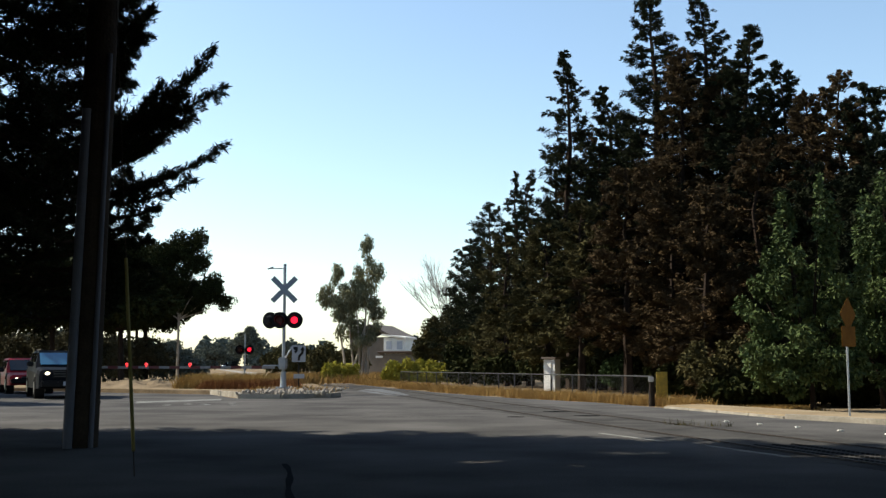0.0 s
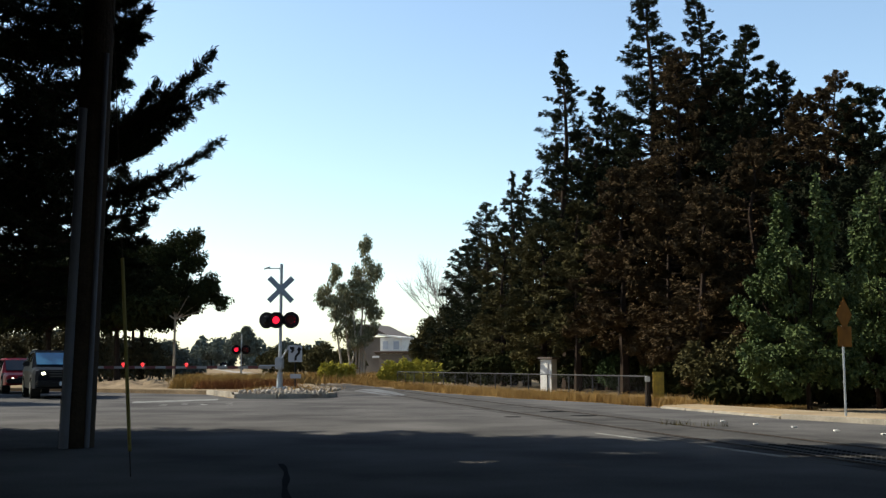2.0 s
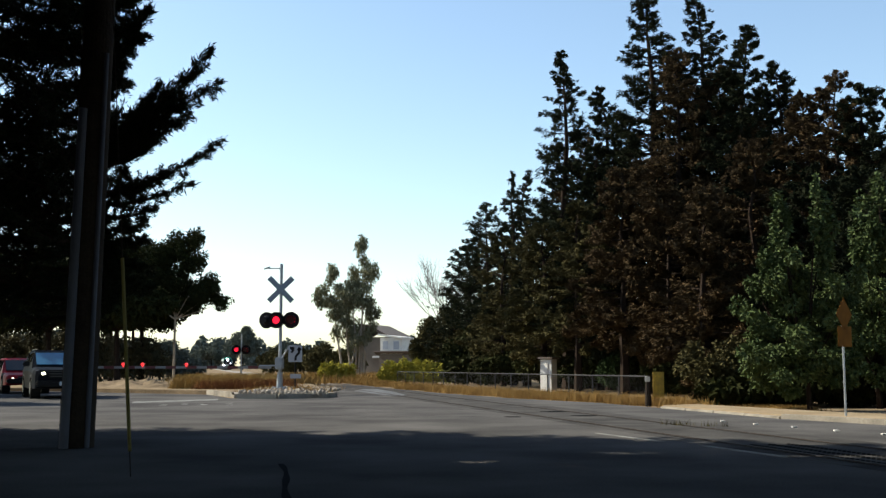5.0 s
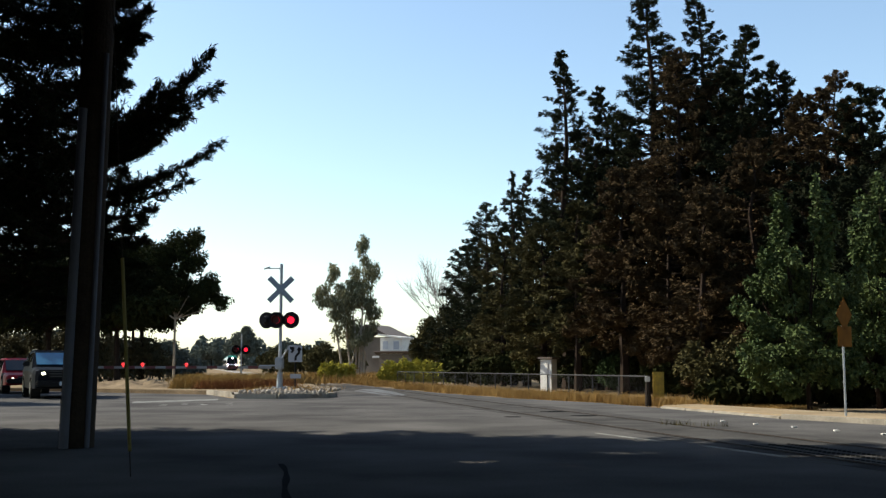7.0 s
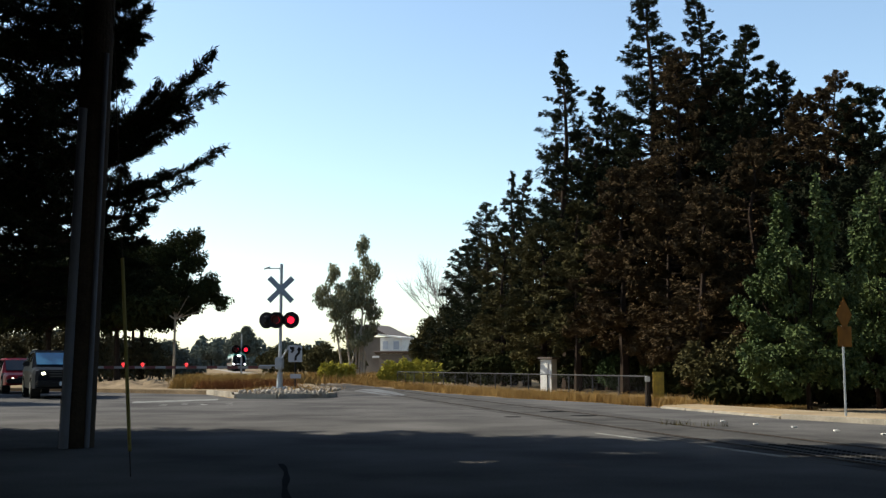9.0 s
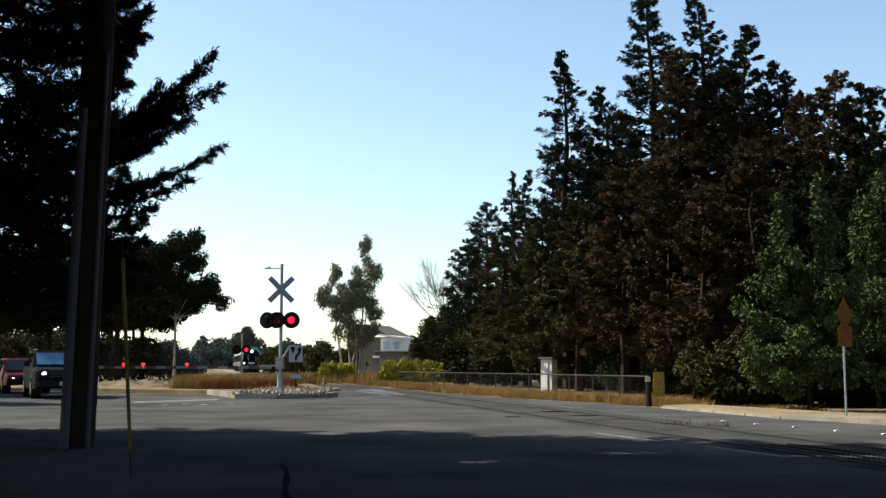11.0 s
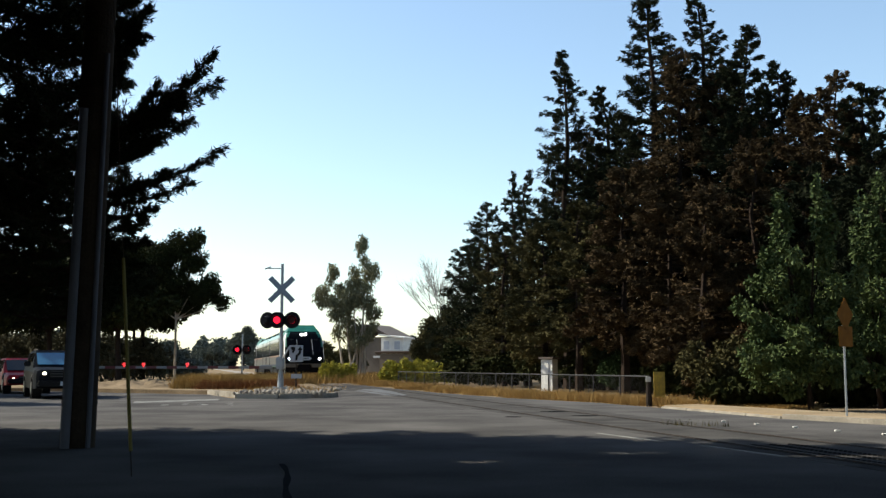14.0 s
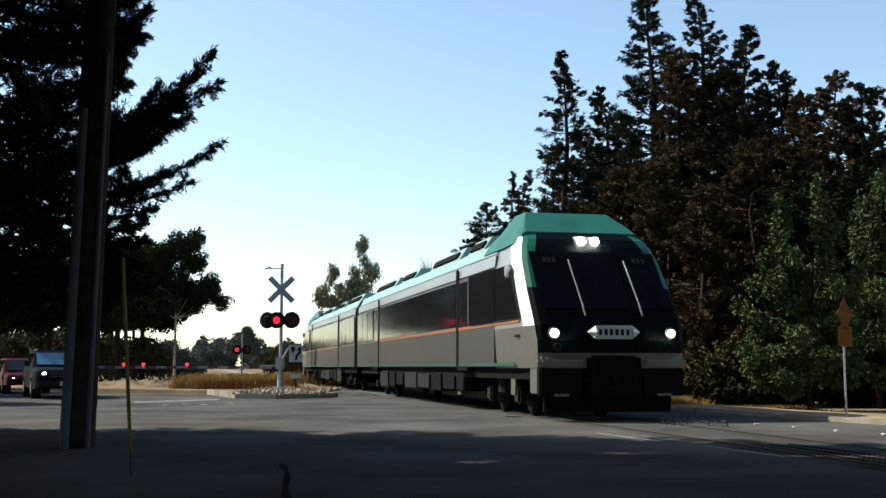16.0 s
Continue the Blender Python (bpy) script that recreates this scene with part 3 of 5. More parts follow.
s = thing("roadside_sign", pose(8.27, 22.78, 0.07, 0, 0, 44), "orange warning signs, shade put into their colour, on a galvanized post", "traffic sign")
part("post", box(B(), (0, 0.03, 1.12), (0.05, 0.03, 2.25), 0.006), STEEL, s, "galvanized post")
d = Matrix.Rotation(radians(45), 4, "Y")
part("diamond_plate", box(B(), (0, -0.012, 2.08), (0.5, 0.012, 0.5), 0.004, 0, d), ORANGE, s, "shade-darkened orange diamond plate")
part("square_plate", box(B(), (0, -0.012, 1.63), (0.6, 0.012, 0.42), 0.004), ORANGE, s, "shade-darkened orange rectangular plate")

# ---- fence, post and sheds along the far side ----
fence = thing("chain_link_fence", pose(0, 0, 0), "low grey chain-link fence with steel posts in dry grass", "fence")
F0, F1 = Vector((6.05, 32.6, 0)), Vector((-2.7, 66.0, 0))
n = 16
for i in range(n + 1):
    p = F0.lerp(F1, i / n)
    part("post", tube(B(), (p.x, p.y, -0.05), (p.x, p.y, 0.82), 0.025, None, 8), FENCE, fence)
part("top_rail", tube(B(), (F0.x, F0.y, 0.8), (F1.x, F1.y, 0.8), 0.02, None, 6), FENCE, fence)
segs = []
L = (F1 - F0).length
step = 0.16
for i in range(int(L / step)):
    p = F0.lerp(F1, i * step / L)
    for sgn in (1, -1):
        q = F0.lerp(F1, min(1, max(0, (i * step + sgn * 0.75) / L)))
        segs.append(((p.x, p.y, 0.03), (q.x, q.y, 0.79), 0.0016, 0.0016))
vs, fs = limbs(segs, 3)
tagged(mesh_part("wire_mesh", vs, fs, FENCE, fence), "", "", "", "stuff")
s = thing("marker_post", pose(5.78, 31.3, -0.03), "squat post with a white reflector in dry grass", "post")
part("post", tube(B(), (0, 0, 0), (0, 0, 0.72), 0.09, 0.07, 10), POLEWOOD, s)
part("reflector", box(B(), (-0.03, -0.09, 0.76), (0.15, 0.03, 0.14), 0.01), WHITE, s, "white reflector")
s = thing("roadside_plate", pose(6.35, 33.5, -0.03), "weathered yellow panel standing in the grass", "marker")
part("panel", box(B(), (0.15, 0, 0.56), (0.34, 0.03, 0.8), 0.01), YELLOW, s)
part("stake", box(B(), (0.0, 0.03, 0.45), (0.05, 0.04, 0.9), 0.005), POLEWOOD, s)


def shed(x, y, w, d, h, rz, wall, label):
    s = thing("shed", pose(x, y, -0.03, 0, 0, rz), label, "shed")
    part("wall", box(B(), (0, 0, h / 2), (w, d, h), 0.01), wall, s)
    part("roof", box(B(), (0, 0, h + 0.05), (w + 0.2, d + 0.2, 0.1), 0.02), SHINGLE, s)
    part("door", box(B(), (0, -d / 2 - 0.015, h * 0.45), (w * 0.4, 0.03, h * 0.85), 0.005), wall, s)
    return s


shed(4.76, 50.0, 0.6, 0.45, 1.45, -38, WHITE, "small white shed behind the fence under the trees")


def gable(w, rise, depth, over, m):
    """A roof with two slopes over a wall w wide, its ridge along y."""
    h, e = w / 2 + over, rise * (1 + 2 * over / w)
    bm = slab([(-h, 0), (0, e), (h, 0), (h, 0.16), (0, e + 0.18), (-h, 0.16)], depth / 2, -depth / 2)
    bmesh.ops.transform(bm, matrix=m @ Matrix.Rotation(radians(90), 4, "X"), verts=bm.verts)
    return bm


def house(x, y, rz):
    s = thing("house", pose(x, y, 0, 0, 0, rz), "tan two-storey house with white upper bay and brown gabled roofs", "house")
    bm = box(B(), (0, 0, 2.65), (6.4, 7.0, 5.3), 0.02)
    part("wall", bm, STUCCO, s, "tan stucco wall")
    part("gable_wall", gable(6.3, 1.35, 6.9, 0.0, Matrix.Translation((0, 0, 5.2))), STUCCO, s)
    part("roof", gable(6.4, 1.45, 7.8, 0.4, Matrix.Translation((0, 0, 5.3))), SHINGLE, s, "brown shingle roof")
    part("bay", box(B(), (3.9, -2.2, 4.05), (3.4, 3.4, 2.3), 0.02), WHITE, s, "white upper bay")
    part("bay_roof", box(B(), (3.9, -2.35, 5.35), (3.9, 4.0, 0.24), 0.03, 0, Matrix.Rotation(radians(7), 4, "Y")), WHITE, s, "white eaves")
    for px in (3.05, 4.7):
        w = part("window", box(B(), (px, -3.93, 4.1), (1.1, 0.08, 1.4), 0.01), WHITE, s, "white window frame")
        # pane in the pale sign grey, darker than its frame
        part("pane", box(B(), (px, -3.98, 4.1), (0.86, 0.03, 1.16)), PLATEGREY, w, "pale grey window pane")
    part("lower_wall", box(B(), (4.2, -2.0, 1.4), (4.6, 3.6, 2.8), 0.02), STUCCO, s)
    part("lower_roof", box(B(), (4.2, -3.3, 2.85), (5.4, 3.0, 0.16), 0.02, 0, Matrix.Rotation(radians(-16), 4, "X")), SHINGLE, s, "brown lean-to roof")
    part("fascia", box(B(), (1.9, -4.7, 2.5), (1.0, 0.16, 0.26), 0.02), WHITE, s, "white fascia board")
    return s


house(-9.4, 160, -22)


# ---- cars waiting at the crossing ----
def loft(rings, close=True):
    """A skin over rings of the same number of points, each (x, y, z)."""
    bm = B()
    vs = [[bm.verts.new(p) for p in r] for r in rings]
    n = len(rings[0])
    for a, b in zip(vs, vs[1:]):
        for i in range(n):
            j = (i + 1) % n
            bm.faces.new((a[i], a[j], b[j], b[i]))
    if close:
        bm.faces.new(vs[0][::-1])
        bm.faces.new(vs[-1])
    bmesh.ops.recalc_face_normals(bm, faces=bm.faces)
    return bm


def car(m, label, paint, length=5.0, width=1.95, height=1.68, hood=1.08, lamp=0.86, rack=True, glass=None):
    """A car seen from its front; its nose points to -y."""
    s = thing("car", m, label, "car", "waiting cars")
    hw = width / 2
    # lower body: rings from nose to tail, rounded at the shoulders
    rings = []
    for y, z0, z1, k in ((0.0, 0.45, hood - 0.2, 0.84), (0.1, 0.36, hood - 0.1, 0.93), (0.45, 0.34, hood - 0.05, 0.99), (1.35, 0.34, hood, 1.0), (length - 0.5, 0.36, hood + 0.02, 1.0), (length, 0.5, hood - 0.1, 0.9)):
        rings.append([(-hw * k, y, z0), (-hw * k, y, z1 - 0.16), (-hw * k * 0.96, y, z1 - 0.05), (-hw * k * 0.86, y, z1), (hw * k * 0.86, y, z1), (hw * k * 0.96, y, z1 - 0.05), (hw * k, y, z1 - 0.16), (hw * k, y, z0)])
    part("body", loft(rings), paint, s)
    back = length - 0.25
    rings = []
    for z, y0, y1, k in ((hood - 0.04, 1.25, back, 0.95), (hood + 0.2, 1.62, back - 0.05, 0.9), (height - 0.1, 2.1, back - 0.25, 0.8), (height - 0.02, 2.3, back - 0.4, 0.74)):
        rings.append([(-hw * k, y0, z), (-hw * k, y1, z), (hw * k, y1, z), (hw * k, y0, z)])
    part("cabin", loft(rings), paint, s)
    a, b = Vector((0, 1.4, hood + 0.05)), Vector((0, 2.06, height - 0.13))
    rot = Matrix.Rotation(-math.atan2(b.y - a.y, b.z - a.z), 4, "X")
    # CARGLASS has the sky's reflection in its colour; other glass stays dark
    part("windscreen", box(B(), (a + b) / 2 + Vector((0, -0.03, 0.02)), (width * 0.78, 0.03, (b - a).length), 0.01, 0, rot), glass or CARGLASS, s, "sloping car windscreen")
    for sx in (-1, 1):
        lean_ = Matrix.Rotation(radians(-sx * 16), 4, "Y")
        for y, ln in ((2.45, 0.85), (3.4, 0.9)):
            part("side_window", box(B(), (sx * hw * 0.87, y, (hood + height) / 2 + 0.02), (0.05, ln, height - hood - 0.26), 0.01, 0, lean_), GLASS, s, "dark side window")
        part("mirror", box(B(), (sx * (hw + 0.1), 1.7, hood + 0.1), (0.22, 0.12, 0.17), 0.03), BLACK, s)
        part("headlight", box(B(), (sx * (hw - 0.32), 0.0, lamp), (0.14, 0.1, 0.1), 0.03), CARLAMP, s, "lit headlight")
        part("fog_lamp", box(B(), (sx * (hw - 0.4), -0.06, 0.5), (0.16, 0.06, 0.08), 0.02), DULLCHROME, s)
        for y in (0.95, length - 1.05):
            w = part("wheel", tube(B(), (sx * (hw - 0.22), y, 0.37), (sx * (hw + 0.012), y, 0.37), 0.37, None, 20), TYRE, s)
            part("rim", tube(B(), (sx * (hw + 0.005), y, 0.37), (sx * (hw + 0.02), y, 0.37), 0.22, None, 14), DULLCHROME, w)
            part("wheel_arch", tube(B(), (sx * (hw - 0.3), y, 0.4), (sx * (hw + 0.006), y, 0.4), 0.43, None, 20), BLACK, s)
    grille = part("grille", box(B(), (0, -0.01, lamp - 0.02), (width - 1.0, 0.08, 0.26), 0.02), BLACK, s, "dark grille")
    for k in range(3):
        part("grille_bar", box(B(), (0, -0.055, lamp - 0.1 + 0.085 * k), (width - 1.05, 0.02, 0.025)), DULLCHROME, grille)
    part("bumper", box(B(), (0, -0.05, 0.52), (width * 0.9, 0.2, 0.2), 0.05), BLACK, s, "dark bumper")
    part("number_plate", box(B(), (0, -0.16, 0.52), (0.3, 0.015, 0.14)), PLATEGREY, s)
    if rack:
        for sx in (-1, 1):
            part("roof_rail", box(B(), (sx * hw * 0.68, 3.3, height + 0.02), (0.05, 1.9, 0.04), 0.01), DULLCHROME, s)
    return s


car(pose(-12.78, 37.4, 0, 0, 0, 25), "dark sport utility car with lit headlights waiting on the road", CARDARK)
car(pose(-16.6, 44.4, 0, 0, 0, 27), "red car with lit headlights waiting behind a dark car", CARRED, 4.5, 1.8, 1.47, 0.86, 0.6, False, GLASS)


# ---- the train ----
CAR = 25.6
W = 1.6


def rail_car(t, y0, cab):
    """One car from y0 to y0 + CAR; cab: -1 at its near end, 1 at its far end."""
    flip = lambda y: y0 + (y if cab < 0 else CAR - y)
    car_ = part("car_body", loft([[(x * k, flip(y), z) for x, z in [(-W, 1.08), (-W, 2.1), (-W + .02, 3.1), (-W + .1, 3.62), (-W + .28, 3.86), (W - .28, 3.86), (W - .1, 3.62), (W - .02, 3.1), (W, 2.1), (W, 1.08)]]
                                  for y, k in ((3.15, 1.0), (CAR - 0.25, 1.0))]), SILVER, t, "silver grey car body")
    part("roof", loft([[(x, flip(y), z) for x, z in [(-W + .1, 3.64), (-W + .26, 3.9), (-0.95, 4.1), (0.95, 4.1), (W - .26, 3.9), (W - .1, 3.64)]] for y in (3.3, CAR - 0.3)]), PALETEAL, t, "pale teal roof")
    for a, b in ((5.9, 7.6), (8.6, 12.6), (15.2, 17.6), (19.0, 23.8)):
        pod = part("roof_unit", loft([[(x, flip(y), z) for x, z in [(-1.15, 3.98), (-0.9, 4.36), (0.9, 4.36), (1.15, 3.98)]] for y in (a, b)]), PALETEAL, t, "roof equipment pod")
        part("louvre", box(B(), (-1.06, flip((a + b) / 2), 4.17), (0.06, (b - a) * 0.8, 0.2), 0, 0, Matrix.Rotation(radians(33), 4, "Y")), UNDER, pod, "dark louvre")
    for sx in (-1, 1):
        part("lower_panel", box(B(), (sx * (W + 0.004), flip(CAR / 2 + 1.45), 1.54), (0.012, CAR - 3.4, 0.92)), LOWGREY, t, "warm grey lower side")
        part("stripe", box(B(), (sx * (W + 0.012), flip(10.2), 2.03), (0.012, 18.2, 0.07)), STRIPE, t, "orange side stripe")
        part("sill_stripe", box(B(), (sx * (W + 0.012), flip(CAR / 2), 1.13), (0.012, CAR - 3.0, 0.07)), GREENSTRIPE, t, "green sill stripe")
        # band over the windows, paler than the silver body side
        part("upper_band", box(B(), (sx * (W - 0.045), flip(CAR / 2 + 1.45), 3.45), (0.03, CAR - 3.4, 0.26), 0, 0, Matrix.Rotation(radians(-7 * sx), 4, "Y")), UPPERSILVER, t, "pale silver band over the windows")
        # window band in separate panes, the first one slanted along the cab pillar
        for pts in ([(1.0, 2.08), (2.9, 2.08), (2.9, 3.24), (1.8, 3.24)], [(2.96, 2.08), (5.4, 2.08), (5.4, 3.26), (2.96, 3.26)]):
            bm = slab([(flip(y), z) for y, z in pts], sx * W + 0.012, sx * W - 0.06)
            bmesh.ops.transform(bm, matrix=Matrix(((0, 0, 1, 0), (1, 0, 0, 0), (0, 1, 0, 0), (0, 0, 0, 1))), verts=bm.verts)
            part("window", bm, GLASS, t, "dark tinted window")
        for i in range(8):
            part("window", box(B(), (sx * (W - 0.004), flip(7.75 + 1.555 * i), 2.66), (0.05, 1.53, 1.14), 0.015), GLASS, t, "dark tinted window")
        for i in range(3):
            part("window", box(B(), (sx * (W - 0.004), flip(21.75 + 1.42 * i), 2.66), (0.05, 1.38, 1.14), 0.015), GLASS, t, "dark tinted window")
        for d in (6.12, 20.35):
            door = part("door", box(B(), (sx * (W - 0.03), flip(d), 2.2), (0.06, 1.2, 2.15), 0.02), SILVER, t, "recessed grey passenger door")
            part("door_window", box(B(), (sx * (W - 0.003), flip(d), 2.62), (0.02, 0.95, 1.15), 0.005), GLASS, door)
            part("grab_rail", tube(B(), (sx * (W + 0.03), flip(d - 0.64), 2.1), (sx * (W + 0.03), flip(d - 0.64), 3.2), 0.022, None, 8), UPPERSILVER, door, "pale grab rail")
            part("door_gap", box(B(), (sx * (W + 0.012), flip(d + (0.66 if d < 10 else -0.66)), 2.3), (0.03, 0.22, 2.5)), UNDER, door, "dark door edge")
            part("step", box(B(), (sx * (W - 0.1), flip(d), 1.02), (0.3, 1.1, 0.08), 0.01), UNDER, door)
    # underframe and running gear
    part("underframe", box(B(), (0, flip(CAR / 2), 0.95), (2.9, CAR - 1.0, 0.26)), UNDER, t)
    rng = np.random.default_rng(3)
    y = 6.6
    while y < 18.8:
        ln = rng.uniform(0.7, 2.2)
        for sx in (-1, 1):
            part("equipment_box", box(B(), (sx * 1.12, flip(y + ln / 2), 0.66), (0.75, ln, rng.uniform(0.35, 0.62)), 0.03), UNDERGREY if rng.random() < 0.55 else UNDER, t)
        y += ln + rng.uniform(0.1, 0.4)
    # patches of sunlight on the running gear, made as pale grey plates
    for y, z, h in ((2.2, 0.72, 0.5), (7.3, 0.66, 0.6), (18.4, 0.7, 0.5)):
        part("sun_patch_plate", box(B(), (-1.42, flip(y), z), (0.05, 0.34, h), 0.01), CABGREY, t, "pale plate standing for a patch of sunlight on the running gear")
    for c in (4.0, 21.4):
        bogie = part("bogie", box(box(B(), (-1.0, flip(c), 0.55), (0.16, 3.1, 0.22), 0.03), (1.0, flip(c), 0.55), (0.16, 3.1, 0.22), 0.03), UNDER, t, "black bogie frame")
        part("spring", tube(B(), (-1.08, flip(c), 0.5), (-1.08, flip(c), 0.95), 0.2, None, 12), UNDERGREY, bogie)
        part("bolster", box(B(), (0, flip(c), 0.6), (2.2, 0.5, 0.3)), UNDER, bogie)
        for d in (-1.2, 1.2):
            bm = B()
            for sx in (-0.76, 0.76):
                tube(bm, (sx - 0.065, flip(c + d), 0.45), (sx + 0.065, flip(c + d), 0.45), 0.45, None, 24)
            tube(bm, (-0.76, flip(c + d), 0.45), (0.76, flip(c + d), 0.45), 0.08, None, 10)
            part("wheelset", bm, UNDER, bogie, "steel wheels on an axle")
            part("axle_box", box(B(), (-1.1, flip(c + d), 0.45), (0.2, 0.36, 0.36), 0.05), UNDERGREY, bogie)
    # cab end: the face leans far back above the waist
    knots = [(1.05, 0.06), (1.35, 0.0), (1.6, 0.0), (1.9, 0.1), (2.2, 0.3), (2.7, 0.68), (3.3, 1.13), (3.62, 1.38), (3.8, 1.56), (3.96, 1.86)]
    wide = [1.55, 1.57, 1.58, W, W, W - 0.01, W - 0.05, W - 0.12, W - 0.2, W - 0.27]

    def nose(z):
        for (z0, y0_), (z1, y1_) in zip(knots, knots[1:]):
            if z <= z1:
                return y0_ + (y1_ - y0_) * max(0.0, z - z0) / (z1 - z0)
        return knots[-1][1]

    rings_ = []
    for (z, n0), w_ in zip(knots, wide):
        half = [(-w_, 3.2), (-w_, n0 + 0.78), (-w_, n0 + 0.24), (-w_ + 0.035, n0 + 0.1), (-w_ + 0.13, n0 + 0.015), (-w_ + 0.3, n0 - 0.02), (-0.5, n0 - 0.06)]
        rings_.append([(x, flip(y), z) for x, y in half] + [(-x, flip(y), z) for x, y in half[::-1]])
    cab_ = part("cab", loft(rings_), CABWHITE, t, "cab shell with white corner pillars and grey lower sides")
    for m_ in (CABGREY, UPPERSILVER, TEAL, DARKGREEN):
        cab_.data.materials.append(m_)
    for p in cab_.data.polygons:
        i, z = p.index % 14, p.center.z
        i = min(i, 12 - i) if i < 13 else 0
        if i > 4 or (i > 2 and z < 2.6 and z > 1.36) or (i == 4 and z < 3.0 and z > 1.36):
            p.material_index = 4 if z > 1.36 else 1
        elif z < 2.02:
            p.material_index = 1
        elif i == 0:
            p.material_index = 2
        elif i > 2:
            p.material_index = 3
        else:
            p.material_index = 0
    slope = math.atan(0.75)
    tilt = Matrix.Rotation(-slope if cab < 0 else slope, 4, "X")
    place = lambda z, d=-0.08: flip(nose(z) + d)
    for x, w_ in ((-0.96, 0.84), (0.0, 1.04), (0.96, 0.84)):
        part("windscreen", box(B(), (x, place(2.86, -0.05 if x else -0.07), 2.86), (w_, 0.03, 1.56), 0.01, 0, tilt), CABGLASS, cab_, "dark windscreen pane")
    for x in (-0.56, 0.66):
        bm = B()
        tube(bm, (x - 0.02, place(3.3, -0.13), 3.3), (x + 0.03, place(2.26, -0.13), 2.26), 0.016, None, 6)
        tube(bm, (x + 0.03, place(2.3, -0.12), 2.3), (x + 0.06, place(2.1, -0.05), 2.1), 0.022, None, 6)
        part("wiper", bm, UPPERSILVER, cab_, "pale wiper arm")
    for x in (-0.98, 1.0):
        for k in range(3):
            part("number_bar", box(B(), (x - 0.1 + 0.1 * k, place(3.3, -0.08), 3.3), (0.06, 0.012, 0.13), 0, 0, tilt), UNDERGREY, cab_, "small grey bar behind the glass")
    for x in (-1.23, 1.23):
        lamp = part("headlight", tube(B(), (x, flip(-0.06), 1.74), (x, flip(0.05), 1.74), 0.068, 0.074, 20), LAMPLIT if cab < 0 else UNDER, t, "lit white headlight")
        part("lamp_ring", tube(B(), (x, flip(-0.03), 1.74), (x, flip(0.06), 1.74), 0.125, None, 20), BLACK, lamp)
        marker = part("marker_lamp", tube(B(), (x * 0.95, flip(-0.04), 1.47), (x * 0.95, flip(0.05), 1.47), 0.09, None, 16), UNDERGREY, t, "dark marker lamp")
        part("marker_lens", tube(B(), (x * 0.95, flip(-0.05), 1.47), (x * 0.95, flip(0.0), 1.47), 0.065, None, 16), UNDER, marker)
    for x in (-0.15, 0.15):
        part("top_headlight", tube(B(), (x, place(3.74, -0.14), 3.74), (x, place(3.74, 0.02), 3.74), 0.078, 0.085, 18), LAMPLIT if cab < 0 else UNDER, t, "lit white roof headlight")
    part("lamp_bezel", box(B(), (0, place(3.74, 0.0), 3.74), (0.76, 0.2, 0.24), 0.08), BLACK, t)
    badge = part("badge", box(B(), (0, flip(-0.07), 1.76), (0.8, 0.03, 0.27), 0.01), BADGE, cab_, "pale pointed badge with lettering")
    for sx in (-1, 1):
        bm = B()
        tube(bm, (sx * 0.39, flip(-0.065), 1.76), (sx * 0.55, flip(-0.055), 1.76), 0.13, 0.01, 4)
        part("badge_point", bm, BADGE, badge)
    for i in range(6):
        part("letter_bar", box(B(), (-0.29 + 0.115 * i, flip(-0.088), 1.76), (0.065, 0.012, 0.12)), UNDERGREY, badge)
    part("roof_fairing", loft([[(x, flip(y), z) for x, z in r] for y, r in (
        (1.8, [(-1.38, 3.74), (-1.33, 3.93), (-1.24, 3.98), (1.24, 3.98), (1.33, 3.93), (1.38, 3.74)]),
        (2.15, [(-1.46, 3.74), (-1.36, 4.0), (-1.18, 4.17), (1.18, 4.17), (1.36, 4.0), (1.46, 3.74)]),
        (2.8, [(-1.5, 3.7), (-1.3, 4.1), (-0.95, 4.54), (0.95, 4.54), (1.3, 4.1), (1.5, 3.7)]),
        (3.7, [(-1.5, 3.7), (-1.3, 4.1), (-0.95, 4.56), (0.95, 4.56), (1.3, 4.1), (1.5, 3.7)]),
        (4.5, [(-1.5, 3.7), (-1.3, 4.0), (-0.95, 4.15), (0.95, 4.15), (1.3, 4.0), (1.5, 3.7)]))]), TEAL, t, "teal roof fairing")
    for sx in (-1, 1):
        part("bumper_panel", box(B(), (sx * 1.08, flip(0.1), 1.19), (0.96, 0.34, 0.2), 0.07), CABGREY, t, "grey bumper panel")
        part("skirt", box(B(), (sx * 1.08, flip(0.16), 0.78), (0.88, 0.24, 0.56), 0.03), UNDER, t)
        part("skirt_rail", box(B(), (sx * 1.08, flip(0.02), 0.52), (0.3, 0.06, 0.05), 0.01), CABGREY, t)
        part("side_skirt", box(B(), (sx * 1.5, flip(0.42), 0.82), (0.06, 0.5, 0.56), 0.02), CABGREY, t, "pale grey skirt plate")
        part("mirror", box(B(), (sx * (W + 0.08), flip(1.75), 3.1), (0.12, 0.1, 0.26), 0.03), CABWHITE, t, "white mirror")
        part("cab_door_handle", box(B(), (sx * (W + 0.015), flip(1.3), 1.72), (0.03, 0.3, 0.06), 0.01), UNDERGREY, t)
    # solid black block gives the darkness inside the coupler opening
    part("recess_block", box(B(), (0, flip(-0.04), 0.88), (1.14, 0.22, 0.96), 0.1), UNDER, t, "black block standing for the dark coupler recess")
    part("coupler", tube(box(B(), (0, flip(0.2), 0.9), (0.6, 0.5, 0.4), 0.05), (0, flip(0.3), 0.8), (0, flip(-0.3), 0.8), 0.1, None, 12), UNDER, t)
